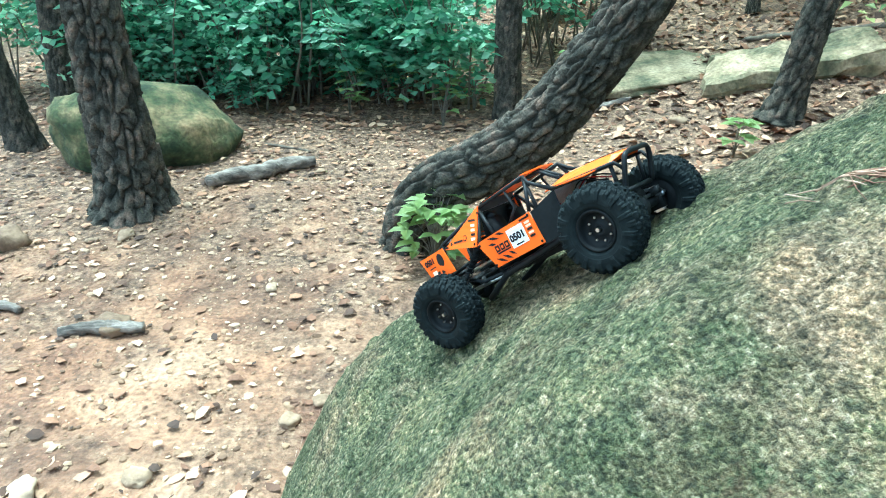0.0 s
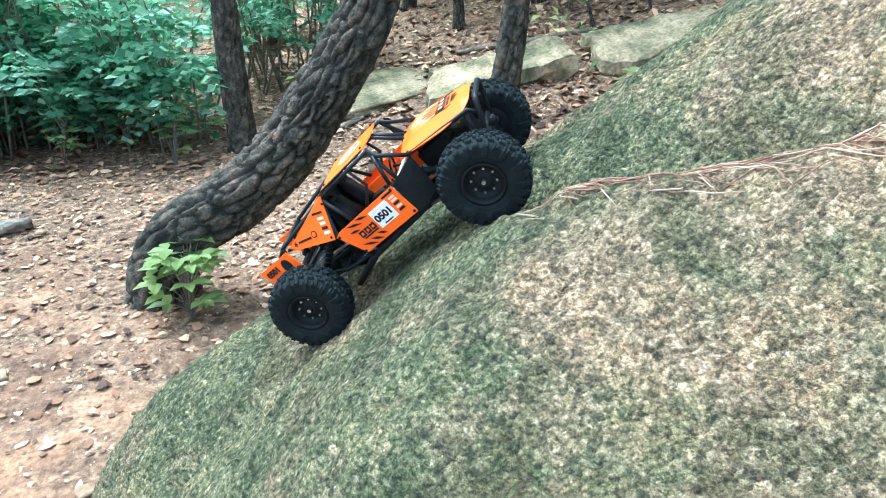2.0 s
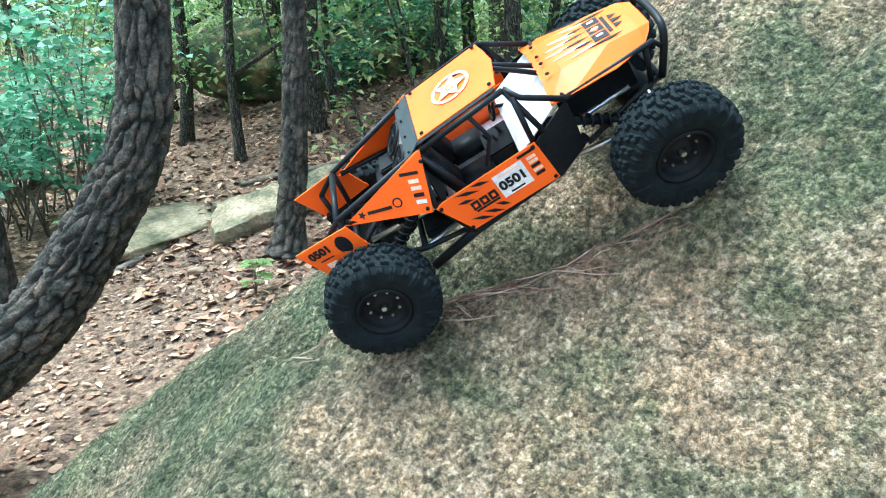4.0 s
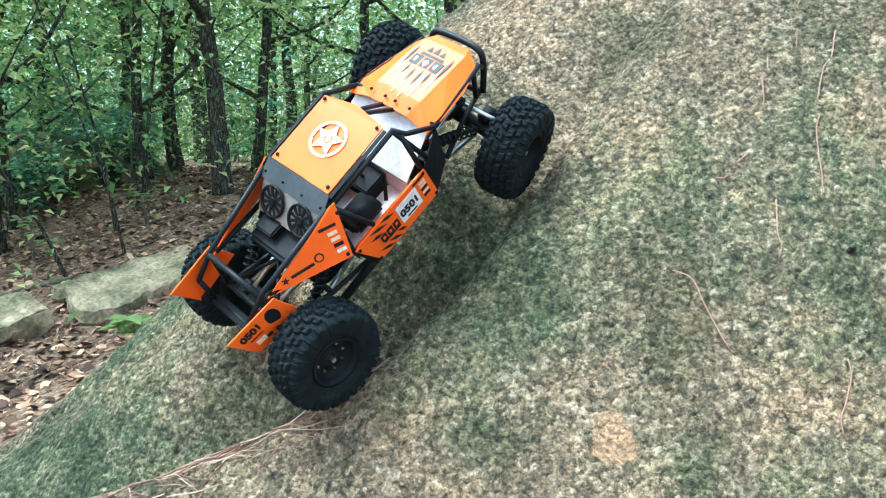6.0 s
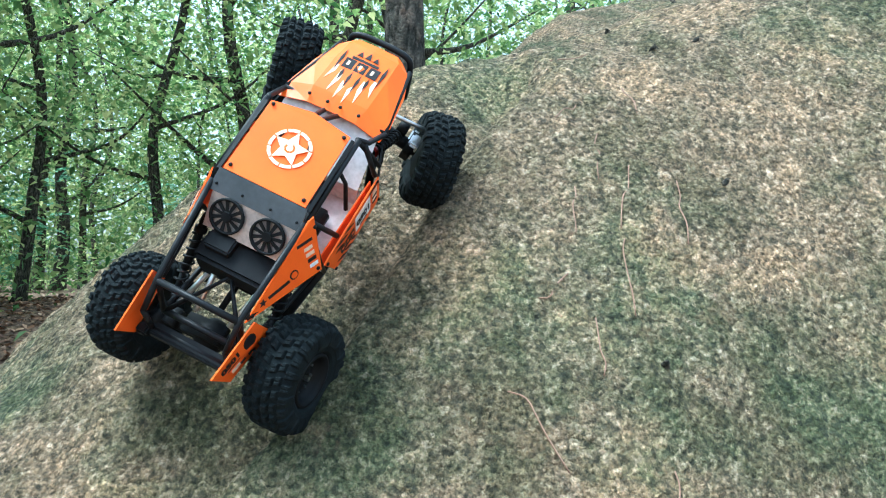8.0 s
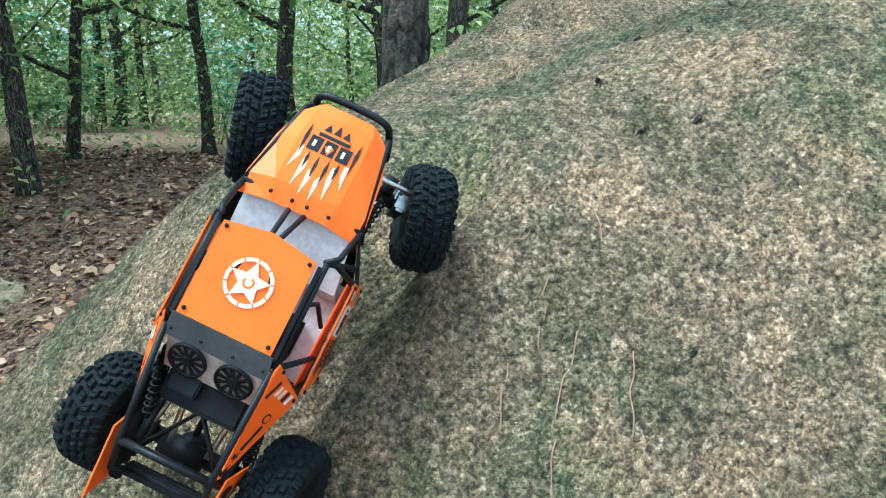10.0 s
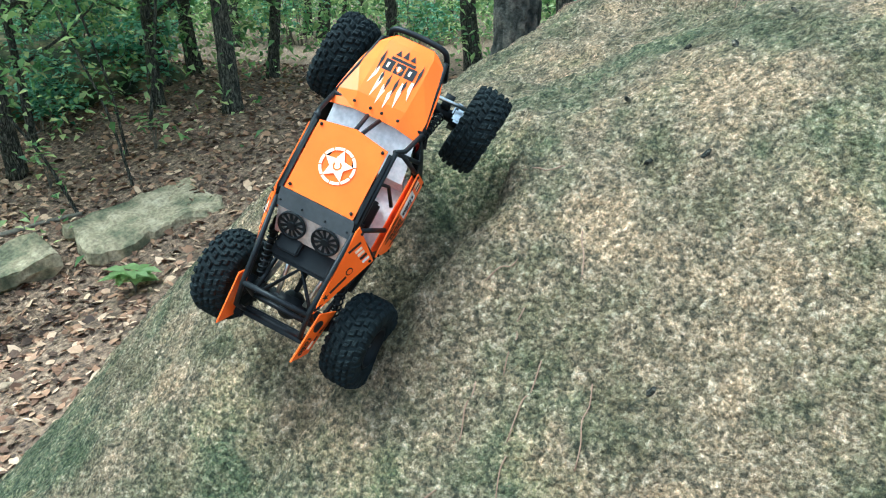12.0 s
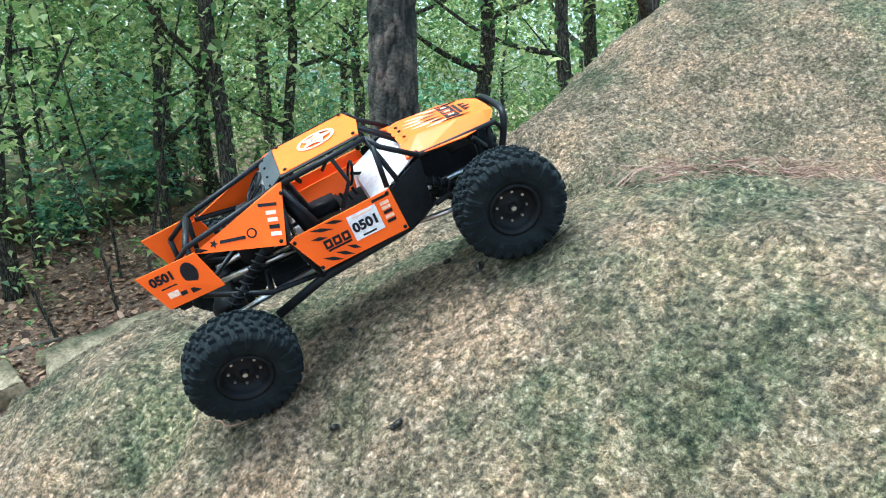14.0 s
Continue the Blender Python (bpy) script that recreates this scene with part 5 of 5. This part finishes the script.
bmesh.ops.solidify(bm, geom=bm.faces[:], thickness=0.0016)
hood = part("hood", bm, ORANGE, buggy, "glossy orange bonnet with pale and black claw marks")
hs = Sheet(hood, (0.100, 0, 0.0948), (0.200, 0, 0.0868), (0.100, 0.05, 0.0945), 0.0009)
for k, (v, u0, u1, w) in enumerate(((-0.024, 0.024, 0.050, 0.0045), (-0.014, 0.008, 0.044, 0.0055), (-0.004, 0.002, 0.042, 0.006), (0.006, 0.004, 0.042, 0.006), (0.016, 0.010, 0.046, 0.0055), (0.026, 0.026, 0.052, 0.0045))):
    hs.shape("claw_mark", [(u0, v * 1.15), (u0 + (u1 - u0) * 0.6, v - w / 2), (u1, v - w * 0.4), (u1, v + w * 0.4), (u0 + (u1 - u0) * 0.6, v + w / 2)], DECAL_PALE, "pale tapering claw stripe")
for k, (v, u0, u1, w) in enumerate(((-0.027, 0.042, 0.078, 0.004), (-0.016, 0.030, 0.050, 0.004), (-0.006, 0.020, 0.050, 0.004), (0.005, 0.022, 0.050, 0.004), (0.016, 0.030, 0.050, 0.004), (0.027, 0.042, 0.078, 0.004))):
    hs.shape("claw_mark", [(u0, v), (u0 + (u1 - u0) * 0.6, v - w / 2), (u1, v), (u0 + (u1 - u0) * 0.6, v + w / 2)], DECAL_BLACK, "black tapering claw stripe", h=1.6)
for v in (-0.0155, 0, 0.0155):
    hs.bar("badge_bar", 0.059, v, 0.016, 0.0132, DECAL_BLACK, label="bold black badge block", h=1.7)
    hs.bar("badge_bar", 0.059, v + 0.001, 0.007, 0.003, DECAL_PALE, h=2.2)
hs.bar("badge_bar", 0.0705, 0, 0.004, 0.034, DECAL_BLACK, h=1.6)
for v, u in ((-0.010, 0.084), (0, 0.087), (0.010, 0.084)):
    hs.shape("claw_mark", [(0.076, v - 0.004), (u, v), (0.076, v + 0.004)], DECAL_BLACK, h=1.6)
for x, y in ((0.0, 0.031), (0.0, -0.031), (0.0, 0.008), (0.0, -0.008)):
    hs.rivet(x - 0.004, y)

# side panels
for s in (-1, 1):
    door = panel("door_panel", mirrored([(-0.066, -0.0800, 0.058), (-0.046, -0.0815, 0.012), (0.057, -0.0815, 0.0155), (0.053, -0.0805, 0.0675), (-0.058, -0.0800, 0.0615)], s), ORANGE, "orange door panel with a white race plate")
    o, ut, vt = ((-0.05, -0.0813, 0.03), (0.05, -0.0813, 0.0333), (-0.05, -0.0806, 0.06)) if s < 0 else ((0.05, 0.0813, 0.0333), (-0.05, 0.0813, 0.03), (0.05, 0.0806, 0.06))
    ds = Sheet(door, o, ut, vt, 0.0006)
    f = (lambda u: u) if s < 0 else (lambda u: 0.1 - u)
    ds.bar("race_plate", f(0.066), 0.011, 0.034, 0.030, DECAL_WHITE, 0, "white race plate", 1)
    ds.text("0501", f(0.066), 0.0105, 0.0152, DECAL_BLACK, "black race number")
    ds.bar("print_bar", f(0.066), 0.0225, 0.024, 0.0018, DECAL_PALE, h=1.6)
    ds.bar("print_bar", f(0.066), -0.001, 0.016, 0.0022, DECAL_BLACK, h=1.6)
    for k in range(3):
        ds.bar("badge_bar", f(0.020 + 0.0105 * k), 0.008, 0.0088, 0.0105, DECAL_BLACK, h=1.5)
        ds.bar("badge_bar", f(0.020 + 0.0105 * k), 0.008, 0.0036, 0.0042, ORANGE, h=2.2)
    ds.bar("badge_bar", f(0.031), 0.0005, 0.028, 0.0024, DECAL_BLACK, h=1.5)
    for k, (u, v, L, a) in enumerate(((0.020, 0.026, 0.026, 0.35), (0.036, 0.028, 0.020, 0.30), (0.014, 0.018, 0.018, 0.25), (0.018, -0.010, 0.024, 0.5), (0.032, -0.010, 0.022, 0.55), (0.044, -0.008, 0.016, 0.6))):
        sg = 1 if s < 0 else -1
        c, n = math.cos(a), math.sin(a)
        q = [(-L / 2, 0), (0, -0.0022), (L / 2, -0.0005), (0.0, 0.0022)]
        ds.shape("claw_mark", [(f(u) + sg * (c * x + n * y), v - n * x + c * y) for x, y in (q if s < 0 else q[::-1])], DECAL_BLACK, h=1.3)
    ds.bar("print_bar", f(0.091), 0.0295, 0.020, 0.003, DECAL_BLACK, h=1.4)
    for k in range(5):
        ds.bar("print_bar", f(0.093), 0.0225 - 0.0055 * k, 0.010, 0.0036, (DECAL_PALE, DECAL_PALE, DECAL_BLACK, DECAL_PALE, DECAL_BLACK)[k], h=1.4)
    for u, v in ((-0.011, 0.026), (0.003, -0.014), (0.100, 0.031), (0.103, -0.014)):
        ds.rivet(f(u), v)
    quarter = panel("quarter_panel", mirrored([(-0.164, -0.0490, 0.079), (-0.0705, -0.0790, 0.0570), (-0.047, -0.0585, 0.1160), (-0.0535, -0.0565, 0.1150)], s), ORANGE, "triangular orange rear side panel")
    o, ut, vt = ((-0.164, -0.0490, 0.079), (-0.0705, -0.0790, 0.0570), (-0.0505, -0.0575, 0.1155)) if s < 0 else ((-0.0705, 0.0790, 0.0570), (-0.164, 0.0490, 0.079), (-0.0505, 0.0575, 0.1155))
    qs = Sheet(quarter, o, ut, vt, 0.0006)
    W = 0.1006
    f = (lambda u: u) if s < 0 else (lambda u: W - u)
    qs.bar("print_bar", f(0.045), 0.0115, 0.028, 0.0035, DECAL_BLACK, 0.10 if s < 0 else -0.10, h=1.4)
    qs.shape("star", [(f(0.024) + r * math.cos(a), 0.0088 + r * math.sin(a)) for r, a in [((0.005, 0.002)[k % 2], math.pi * k / 5) for k in range(10)]], DECAL_BLACK)
    qs.shape("round_badge", [(f(0.066) + 0.0055 * math.cos(a), 0.0165 + 0.0055 * math.sin(a)) for a in np.linspace(0, 2 * math.pi, 15)[:-1]], DECAL_BLACK, h=1)
    qs.shape("round_badge", [(f(0.066) + 0.0038 * math.cos(a), 0.0165 + 0.0038 * math.sin(a)) for a in np.linspace(0, 2 * math.pi, 15)[:-1]], ORANGE, h=1.8)
    qs.bar("print_bar", f(0.086), 0.0445, 0.020, 0.0034, DECAL_BLACK, h=1.4)
    for k in range(4):
        qs.bar("print_bar", f(0.089 + 0.001 * k), 0.036 - 0.0075 * k, 0.011, 0.0042, (DECAL_PALE, DECAL_PALE, DECAL_BLACK, DECAL_WHITE)[k], h=1.4)
    for u, v in ((0.009, 0.003), (0.096, 0.005), (0.102, 0.055)):
        qs.rivet(f(u), v)
    fin = panel("rear_fin", mirrored([(-0.227, -0.0530, 0.081), (-0.212, -0.0560, 0.0345), (-0.148, -0.0640, 0.0380), (-0.160, -0.0580, 0.0835)], s), ORANGE, "orange rear fin plate with a race number")
    o, ut, vt = ((-0.220, -0.0545, 0.058), (-0.154, -0.0610, 0.0608), (-0.222, -0.0530, 0.081)) if s < 0 else ((-0.154, 0.0610, 0.0608), (-0.220, 0.0545, 0.058), (-0.158, 0.0580, 0.083))
    ns = Sheet(fin, o, ut, vt, 0.0007)
    f = (lambda u: u) if s < 0 else (lambda u: 0.066 - u)
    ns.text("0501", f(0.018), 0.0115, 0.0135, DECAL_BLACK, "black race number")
    ns.bar("print_bar", f(0.022), 0.0005, 0.022, 0.0018, DECAL_BLACK)
    ns.bar("print_bar", f(0.020), -0.009, 0.012, 0.007, DECAL_PALE)
    ns.bar("print_bar", f(0.030), -0.012, 0.007, 0.005, DECAL_BLACK)
    ns.shape("round_badge", [(f(0.046) + 0.0085 * math.cos(a), 0.006 + 0.0125 * math.sin(a)) for a in np.linspace(0, 2 * math.pi, 15)[:-1]], DECAL_BLACK)
    ns.bar("badge_bar", f(0.048), -0.0135, 0.020, 0.006, DECAL_BLACK)
    block("fin_bracket", (-0.205, s * 0.049, 0.036), (0.012, 0.012, 0.010), BLACK)

# axles, links, shocks
AXLES = {}
for key, x in (("rear", -HALF_BASE), ("front", HALF_BASE)):
    bm = bmesh.new()
    sweep(bm, [(0, y, 0) for y in (-0.082, -0.05, -0.02, 0.02, 0.05, 0.082)], [0.009, 0.0085, 0.010, 0.010, 0.0085, 0.009], 12)
    bmesh.ops.create_uvsphere(bm, u_segments=16, v_segments=10, radius=0.021, matrix=pose(0, 0.006, 0) @ Matrix.Diagonal((1, 0.85, 1, 1)))
    box(bm, (0, 0.006, 0.018), (0.022, 0.05, 0.010))
    for s in (-1, 1):
        box(bm, (0, s * 0.072, 0), (0.026, 0.012, 0.032))
        box(bm, (0.0 if x < 0 else 0.012, s * 0.052, 0.013), (0.02, 0.014, 0.012))
    AXLES[key] = part(key + "_axle", bm, BLACK, buggy, "black solid axle", True)
    AXLES[key].location = (x, 0, 0)
    if key == "front":
        for s in (-1, 1):
            bm = bmesh.new()
            box(bm, (0.0, s * 0.074, 0.0), (0.020, 0.014, 0.040))
            box(bm, (0.010, s * 0.070, 0.006), (0.022, 0.012, 0.010))
            bmesh.ops.bevel(bm, geom=bm.edges[:], offset=0.003, segments=2, affect="EDGES", clamp_overlap=True)
            part("knuckle", bm, STEEL, AXLES[key], "bright metal steering knuckle")
    inward = 1 if x < 0 else -1
    for s in (-1, 1):
        tube("lower_link", [(x + inward * 0.012, s * 0.052, -0.006), (inward * -0.058, s * 0.034, -0.004)], 0.0032, STEEL, "bright steel suspension link")
        tube("upper_link", [(x + inward * 0.006, s * 0.020, 0.024), (inward * -0.055, s * 0.034, 0.028)], 0.0032, STEEL, "bright steel suspension link")
        base, topp = Vector((x + inward * 0.012, s * 0.056, 0.006)), Vector((inward * -0.075 + (0.0 if x < 0 else -0.005), s * 0.055, 0.066))
        bm = bmesh.new()
        d = topp - base
        sweep(bm, [base, base + d * 0.35], [0.003, 0.003], 8)
        sweep(bm, [base + d * 0.35, base + d * 0.95, topp], [0.0048, 0.0048, 0.003], 12)
        shock = part("shock", bm, BLACK, buggy, "black coil-over shock", True)
        side = d.cross(Vector((0, 1, 0))).normalized()
        other = d.normalized().cross(side)
        coil = [base + d * (0.05 + 0.72 * k / 84) + (side * math.cos(k * 0.6) + other * math.sin(k * 0.6)) * 0.0064 for k in range(85)]
        bm = bmesh.new()
        sweep(bm, coil, [0.0013] * 85, 5)
        part("spring", bm, BLACK, shock, "", True)
        bm = bmesh.new()
        sweep(bm, [base + d * 0.78, base + d * 0.84], [0.0070, 0.0070], 12)
        part("collar", bm, RED if x > 0 else BLACK, shock, "red anodised collar" if x > 0 else "", True)
tube("steering_link", [(0.176, -0.088, 0.010), (0.176, 0.088, 0.010)], 0.0028, STEEL, "bright steel steering rod")
tube("steering_link", [(0.182, 0.06, 0.014), (0.150, -0.01, 0.034)], 0.0028, STEEL, "bright steel steering rod")
tube("drive_shaft", [(-0.150, 0.004, 0.006), (0.0, 0.004, 0.012)], 0.0036, BLACK)
tube("drive_shaft", [(0.150, 0.004, 0.006), (0.03, 0.004, 0.014)], 0.0036, BLACK)
for k in range(3):
    tube("wire", [(0.10, -0.02 + 0.015 * k, 0.064), (0.13, -0.035 + 0.02 * k, 0.074), (0.165, -0.03 + 0.022 * k, 0.058)], 0.0012, RED if k == 1 else BLACK, "", 5, sides=6)


# wheels
def lathe(bm, profile, n, closed=True):
    rings = [[bm.verts.new((r * math.sin(2 * math.pi * k / n), y, r * math.cos(2 * math.pi * k / n))) for k in range(n)] for r, y in profile]
    pairs = list(zip(rings, rings[1:])) + ([(rings[-1], rings[0])] if closed else [])
    for a, b in pairs:
        for k in range(n):
            bm.faces.new((a[k], a[(k + 1) % n], b[(k + 1) % n], b[k]))
    return rings


def tyre_mesh():
    """One moulded skin: bead, bulging wall, and a tread of staggered chunky blocks that wrap over the shoulder."""
    around, w, blocks = 468, 0.0245, 26
    wall = [(0.0275, -0.72), (0.034, -0.95), (0.0385, -1.0), (0.0392, -1.03), (0.044, -1.04), (0.0475, -1.03)]
    ys = np.linspace(-1.0, 1.0, 57)
    crown = [(0.0590 - 0.0068 * abs(t) ** 5, t * 1.0) for t in ys]
    prof = wall + crown + [(r, -t) for r, t in wall[::-1]]
    r0 = np.array([p[0] for p in prof])
    y0 = np.array([p[1] for p in prof]) * w
    A = np.arange(around) / around * blocks
    Y, T = np.meshgrid(y0 / w, A, indexing="ij")
    half = np.where(Y < 0, 0.0, 0.5)
    ay = np.abs(Y)
    row = np.where(ay < 0.40, 0, np.where(ay < 0.72, 1, 2))
    lo, hi = np.choose(row, [0.05, 0.45, 0.76]), np.choose(row, [0.38, 0.71, 1.20])
    start, long_ = np.choose(row, [0.0, 0.35, 0.02]), np.choose(row, [0.66, 0.62, 0.60])
    skew = np.choose(row, [0.55, 0.35, 0.0]) * (ay - lo)
    phase = np.mod(T + half - start - skew, 1.0)
    along = np.clip(np.minimum(phase, long_ - phase) / 0.055, 0, 1)
    across = np.clip(np.minimum(ay - lo, hi - ay) / 0.035, 0, 1)
    tread = np.minimum(along, across) * (ay <= 1.0) * np.isin(np.arange(len(r0)), np.arange(len(wall), len(wall) + len(ys)))[:, None]
    # a shallow sipe across each block
    tread = tread * (1 - 0.22 * (np.abs(phase - long_ / 2) < 0.045))
    # every other shoulder block reaches down the wall
    biter = ((np.arange(len(r0)) == len(wall) - 1) | (np.arange(len(r0)) == len(wall) - 2) | (np.arange(len(r0)) == len(r0) - len(wall)) | (np.arange(len(r0)) == len(r0) - len(wall) + 1))[:, None]
    even = np.mod(np.floor(T + half), 2) == 0
    R = r0[:, None] + 0.0040 * tread * np.where(row == 2, 0.85, 1.0)
    W = y0[:, None] * np.ones_like(T) + np.sign(Y) * (0.0016 * along * biter * even + 0.0014 * tread * (ay > 0.9))
    ang = T / blocks * 2 * math.pi
    V = np.stack([R * np.sin(ang), W, R * np.cos(ang)], -1)
    i = np.arange(V.shape[0] * around).reshape(V.shape[0], around)
    i = np.concatenate([i, i[:1]])
    j = np.roll(i, -1, axis=1)
    faces = np.stack([i[:-1].ravel(), j[:-1].ravel(), j[1:].ravel(), i[1:].ravel()], 1)[:, ::-1].tolist()
    me = pieces_mesh("tyre", V.reshape(-1, 3).tolist(), faces, RUBBER)
    bm = bmesh.new()
    bm.from_mesh(me)
    bmesh.ops.recalc_face_normals(bm, faces=bm.faces[:])
    bm.to_mesh(me)
    bm.free()
    return me


TYRE = tyre_mesh()


def wheel(front, side):
    bm = bmesh.new()
    d = side
    lathe(bm, [(0.0285, -0.020 * d), (0.0300, 0.0215 * d), (0.0268, 0.0225 * d), (0.0250, 0.0150 * d), (0.0215, 0.0085 * d), (0.0130, 0.0075 * d), (0.0095, 0.0110 * d), (0.004, 0.0115 * d), (0.004, -0.01 * d)], 40)
    bmesh.ops.recalc_face_normals(bm, faces=bm.faces[:])
    w = part("wheel", bm, BLACK, buggy, "black beadlock wheel", True)
    t = new("tyre", TYRE)
    t.parent = w
    tagged(t, "chunky black rubber tyre")
    for k in range(8):
        a = 2 * math.pi * k / 8
        bm = bmesh.new()
        p = Vector((0.0170 * math.sin(a), 0.0078 * d, 0.0170 * math.cos(a)))
        sweep(bm, [p, p + Vector((0, 0.0022 * d, 0))], [0.0017, 0.0015], 6)
        part("bolt", bm, STEEL, w)
    bm = bmesh.new()
    sweep(bm, [(0, 0.010 * d, 0), (0, 0.0165 * d, 0)], [0.0034, 0.003], 6)
    part("axle_nut", bm, STEEL, w, "bright axle nut")
    return w


WHEELS = {(f, s): wheel(f, s) for f in (-1, 1) for s in (-1, 1)}


# ---- what moves ----
BUGGY_ROWS = [
    (0.0, 0.1738, 1.0484, 0.7752, -6.18, -38.17, -35.05),
    (0.5, 0.2357, 0.9944, 0.8574, 2.06, -40.79, -39.95),
    (1.0, 0.2710, 0.9977, 0.8812, 8.97, -43.76, -41.00),
    (1.5, 0.2646, 0.9416, 0.8862, 8.75, -44.68, -45.76),
    (2.0, 0.3115, 0.9792, 0.9188, 9.07, -41.19, -32.26),
    (2.5, 0.4093, 0.8460, 1.0414, 15.52, -33.11, -39.38),
    (5.0, 0.6401, 0.5295, 1.2881, 36.31, -37.36, -45.93),
    (5.5, 0.6867, 0.4952, 1.3397, 38.15, -43.15, -41.22),
    (6.0, 0.7203, 0.4779, 1.3745, 34.75, -44.91, -32.72),
    (6.5, 0.7359, 0.4502, 1.4037, 35.98, -47.37, -31.09),
    (7.0, 0.7659, 0.4143, 1.4492, 42.95, -51.06, -33.41),
    (7.5, 0.7906, 0.3754, 1.4903, 47.64, -52.62, -36.42),
    (8.0, 0.8034, 0.3747, 1.5091, 47.63, -53.40, -32.64),
    (8.5, 0.8096, 0.3612, 1.5280, 48.37, -54.65, -32.17),
    (9.0, 0.8256, 0.3318, 1.5615, 48.55, -54.68, -35.45),
    (11.5, 0.9620, 0.2833, 1.7160, 36.62, -54.66, -12.61),
    (12.0, 1.0067, 0.2782, 1.7545, 36.95, -51.45, -12.70),
    (12.5, 1.0743, 0.2692, 1.7951, 30.51, -42.41, -10.00),
    (13.0, 1.1701, 0.2267, 1.8636, 23.47, -33.74, -12.48),
    (13.5, 1.2765, 0.1393, 1.9258, 18.83, -27.49, -30.69),
    (14.0, 1.3511, 0.0384, 1.9817, 13.63, -23.05, -38.50),
]
# seconds, then how far each wheel hub rides above its mean height: rear right, rear left, front right, front left; steering in degrees
TRAVEL = [
    (0.0, -0.018, 0.0, 0.0, 0.0, 0), (0.5, -0.010, 0.0, 0.0, 0.0, 0), (1.5, 0.014, 0.0, 0.004, 0.0, 0), (2.5, 0.0, 0.0, 0.002, 0.0, 0),
    (5.0, 0.014, -0.02, -0.014, 0.01, 4), (6.5, 0.002, -0.04, -0.020, 0.02, 10), (7.5, 0.003, -0.052, -0.034, 0.02, 18), (9.0, 0.008, -0.046, -0.040, 0.014, 20),
    (11.5, 0.006, -0.014, -0.046, 0.0, 14), (12.0, 0.004, -0.02, -0.03, 0.015, -5), (12.5, 0.0, -0.03, -0.016, 0.03, -24), (13.0, -0.024, -0.05, -0.016, 0.01, -28),
    (13.5, -0.042, -0.03, -0.012, 0.0, -20), (14.0, -0.040, -0.01, 0.001, 0.0, -4),
]


def glide(rows, t):
    """A value row between two rows."""
    for a, b in zip(rows, rows[1:]):
        if t <= b[0]:
            k = (t - a[0]) / (b[0] - a[0])
            return [u + (v - u) * k for u, v in zip(a[1:], b[1:])]
    return list(rows[-1][1:])


def motions():
    walk(buggy, [(t, pose(x, y, z, rx, ry, rz)) for t, x, y, z, rx, ry, rz in BUGGY_ROWS])
    times = [k * 0.25 for k in range(57)]
    roll, rolled, last = 0.0, [], None
    for t in times:
        p = Vector(glide(BUGGY_ROWS, t)[:3])
        roll += min((p - last).length / RADIUS, 1.4) if last else 0
        last = p
        rolled.append(roll)
    for (f, s), w in WHEELS.items():
        rows = []
        for t, a in zip(times, rolled):
            rr, rl, fr, fl, steer = glide(TRAVEL, t)
            lift = {(-1, -1): rr, (-1, 1): rl, (1, -1): fr, (1, 1): fl}[f, s]
            high, low = (rl, rr) if f < 0 else (fl, fr)
            tilt = math.atan2(high - low, 2 * HALF_TRACK)
            turn = Matrix.Rotation(tilt, 4, "X") @ Matrix.Rotation(radians(steer if f > 0 else 0), 4, "Z") @ Matrix.Rotation(a, 4, "Y")
            rows.append((t, Matrix.Translation((f * HALF_BASE, s * HALF_TRACK, lift)) @ turn))
        walk(w, rows)
    for key, f in (("rear", -1), ("front", 1)):
        rows = []
        for t in times[::2]:
            rr, rl, fr, fl, steer = glide(TRAVEL, t)
            a, b = (rr, rl) if f < 0 else (fr, fl)
            rows.append((t, pose(f * HALF_BASE, 0, (a + b) / 2, math.degrees(math.atan2(b - a, 2 * HALF_TRACK)), 0, 0)))
        walk(AXLES[key], rows)


motions()
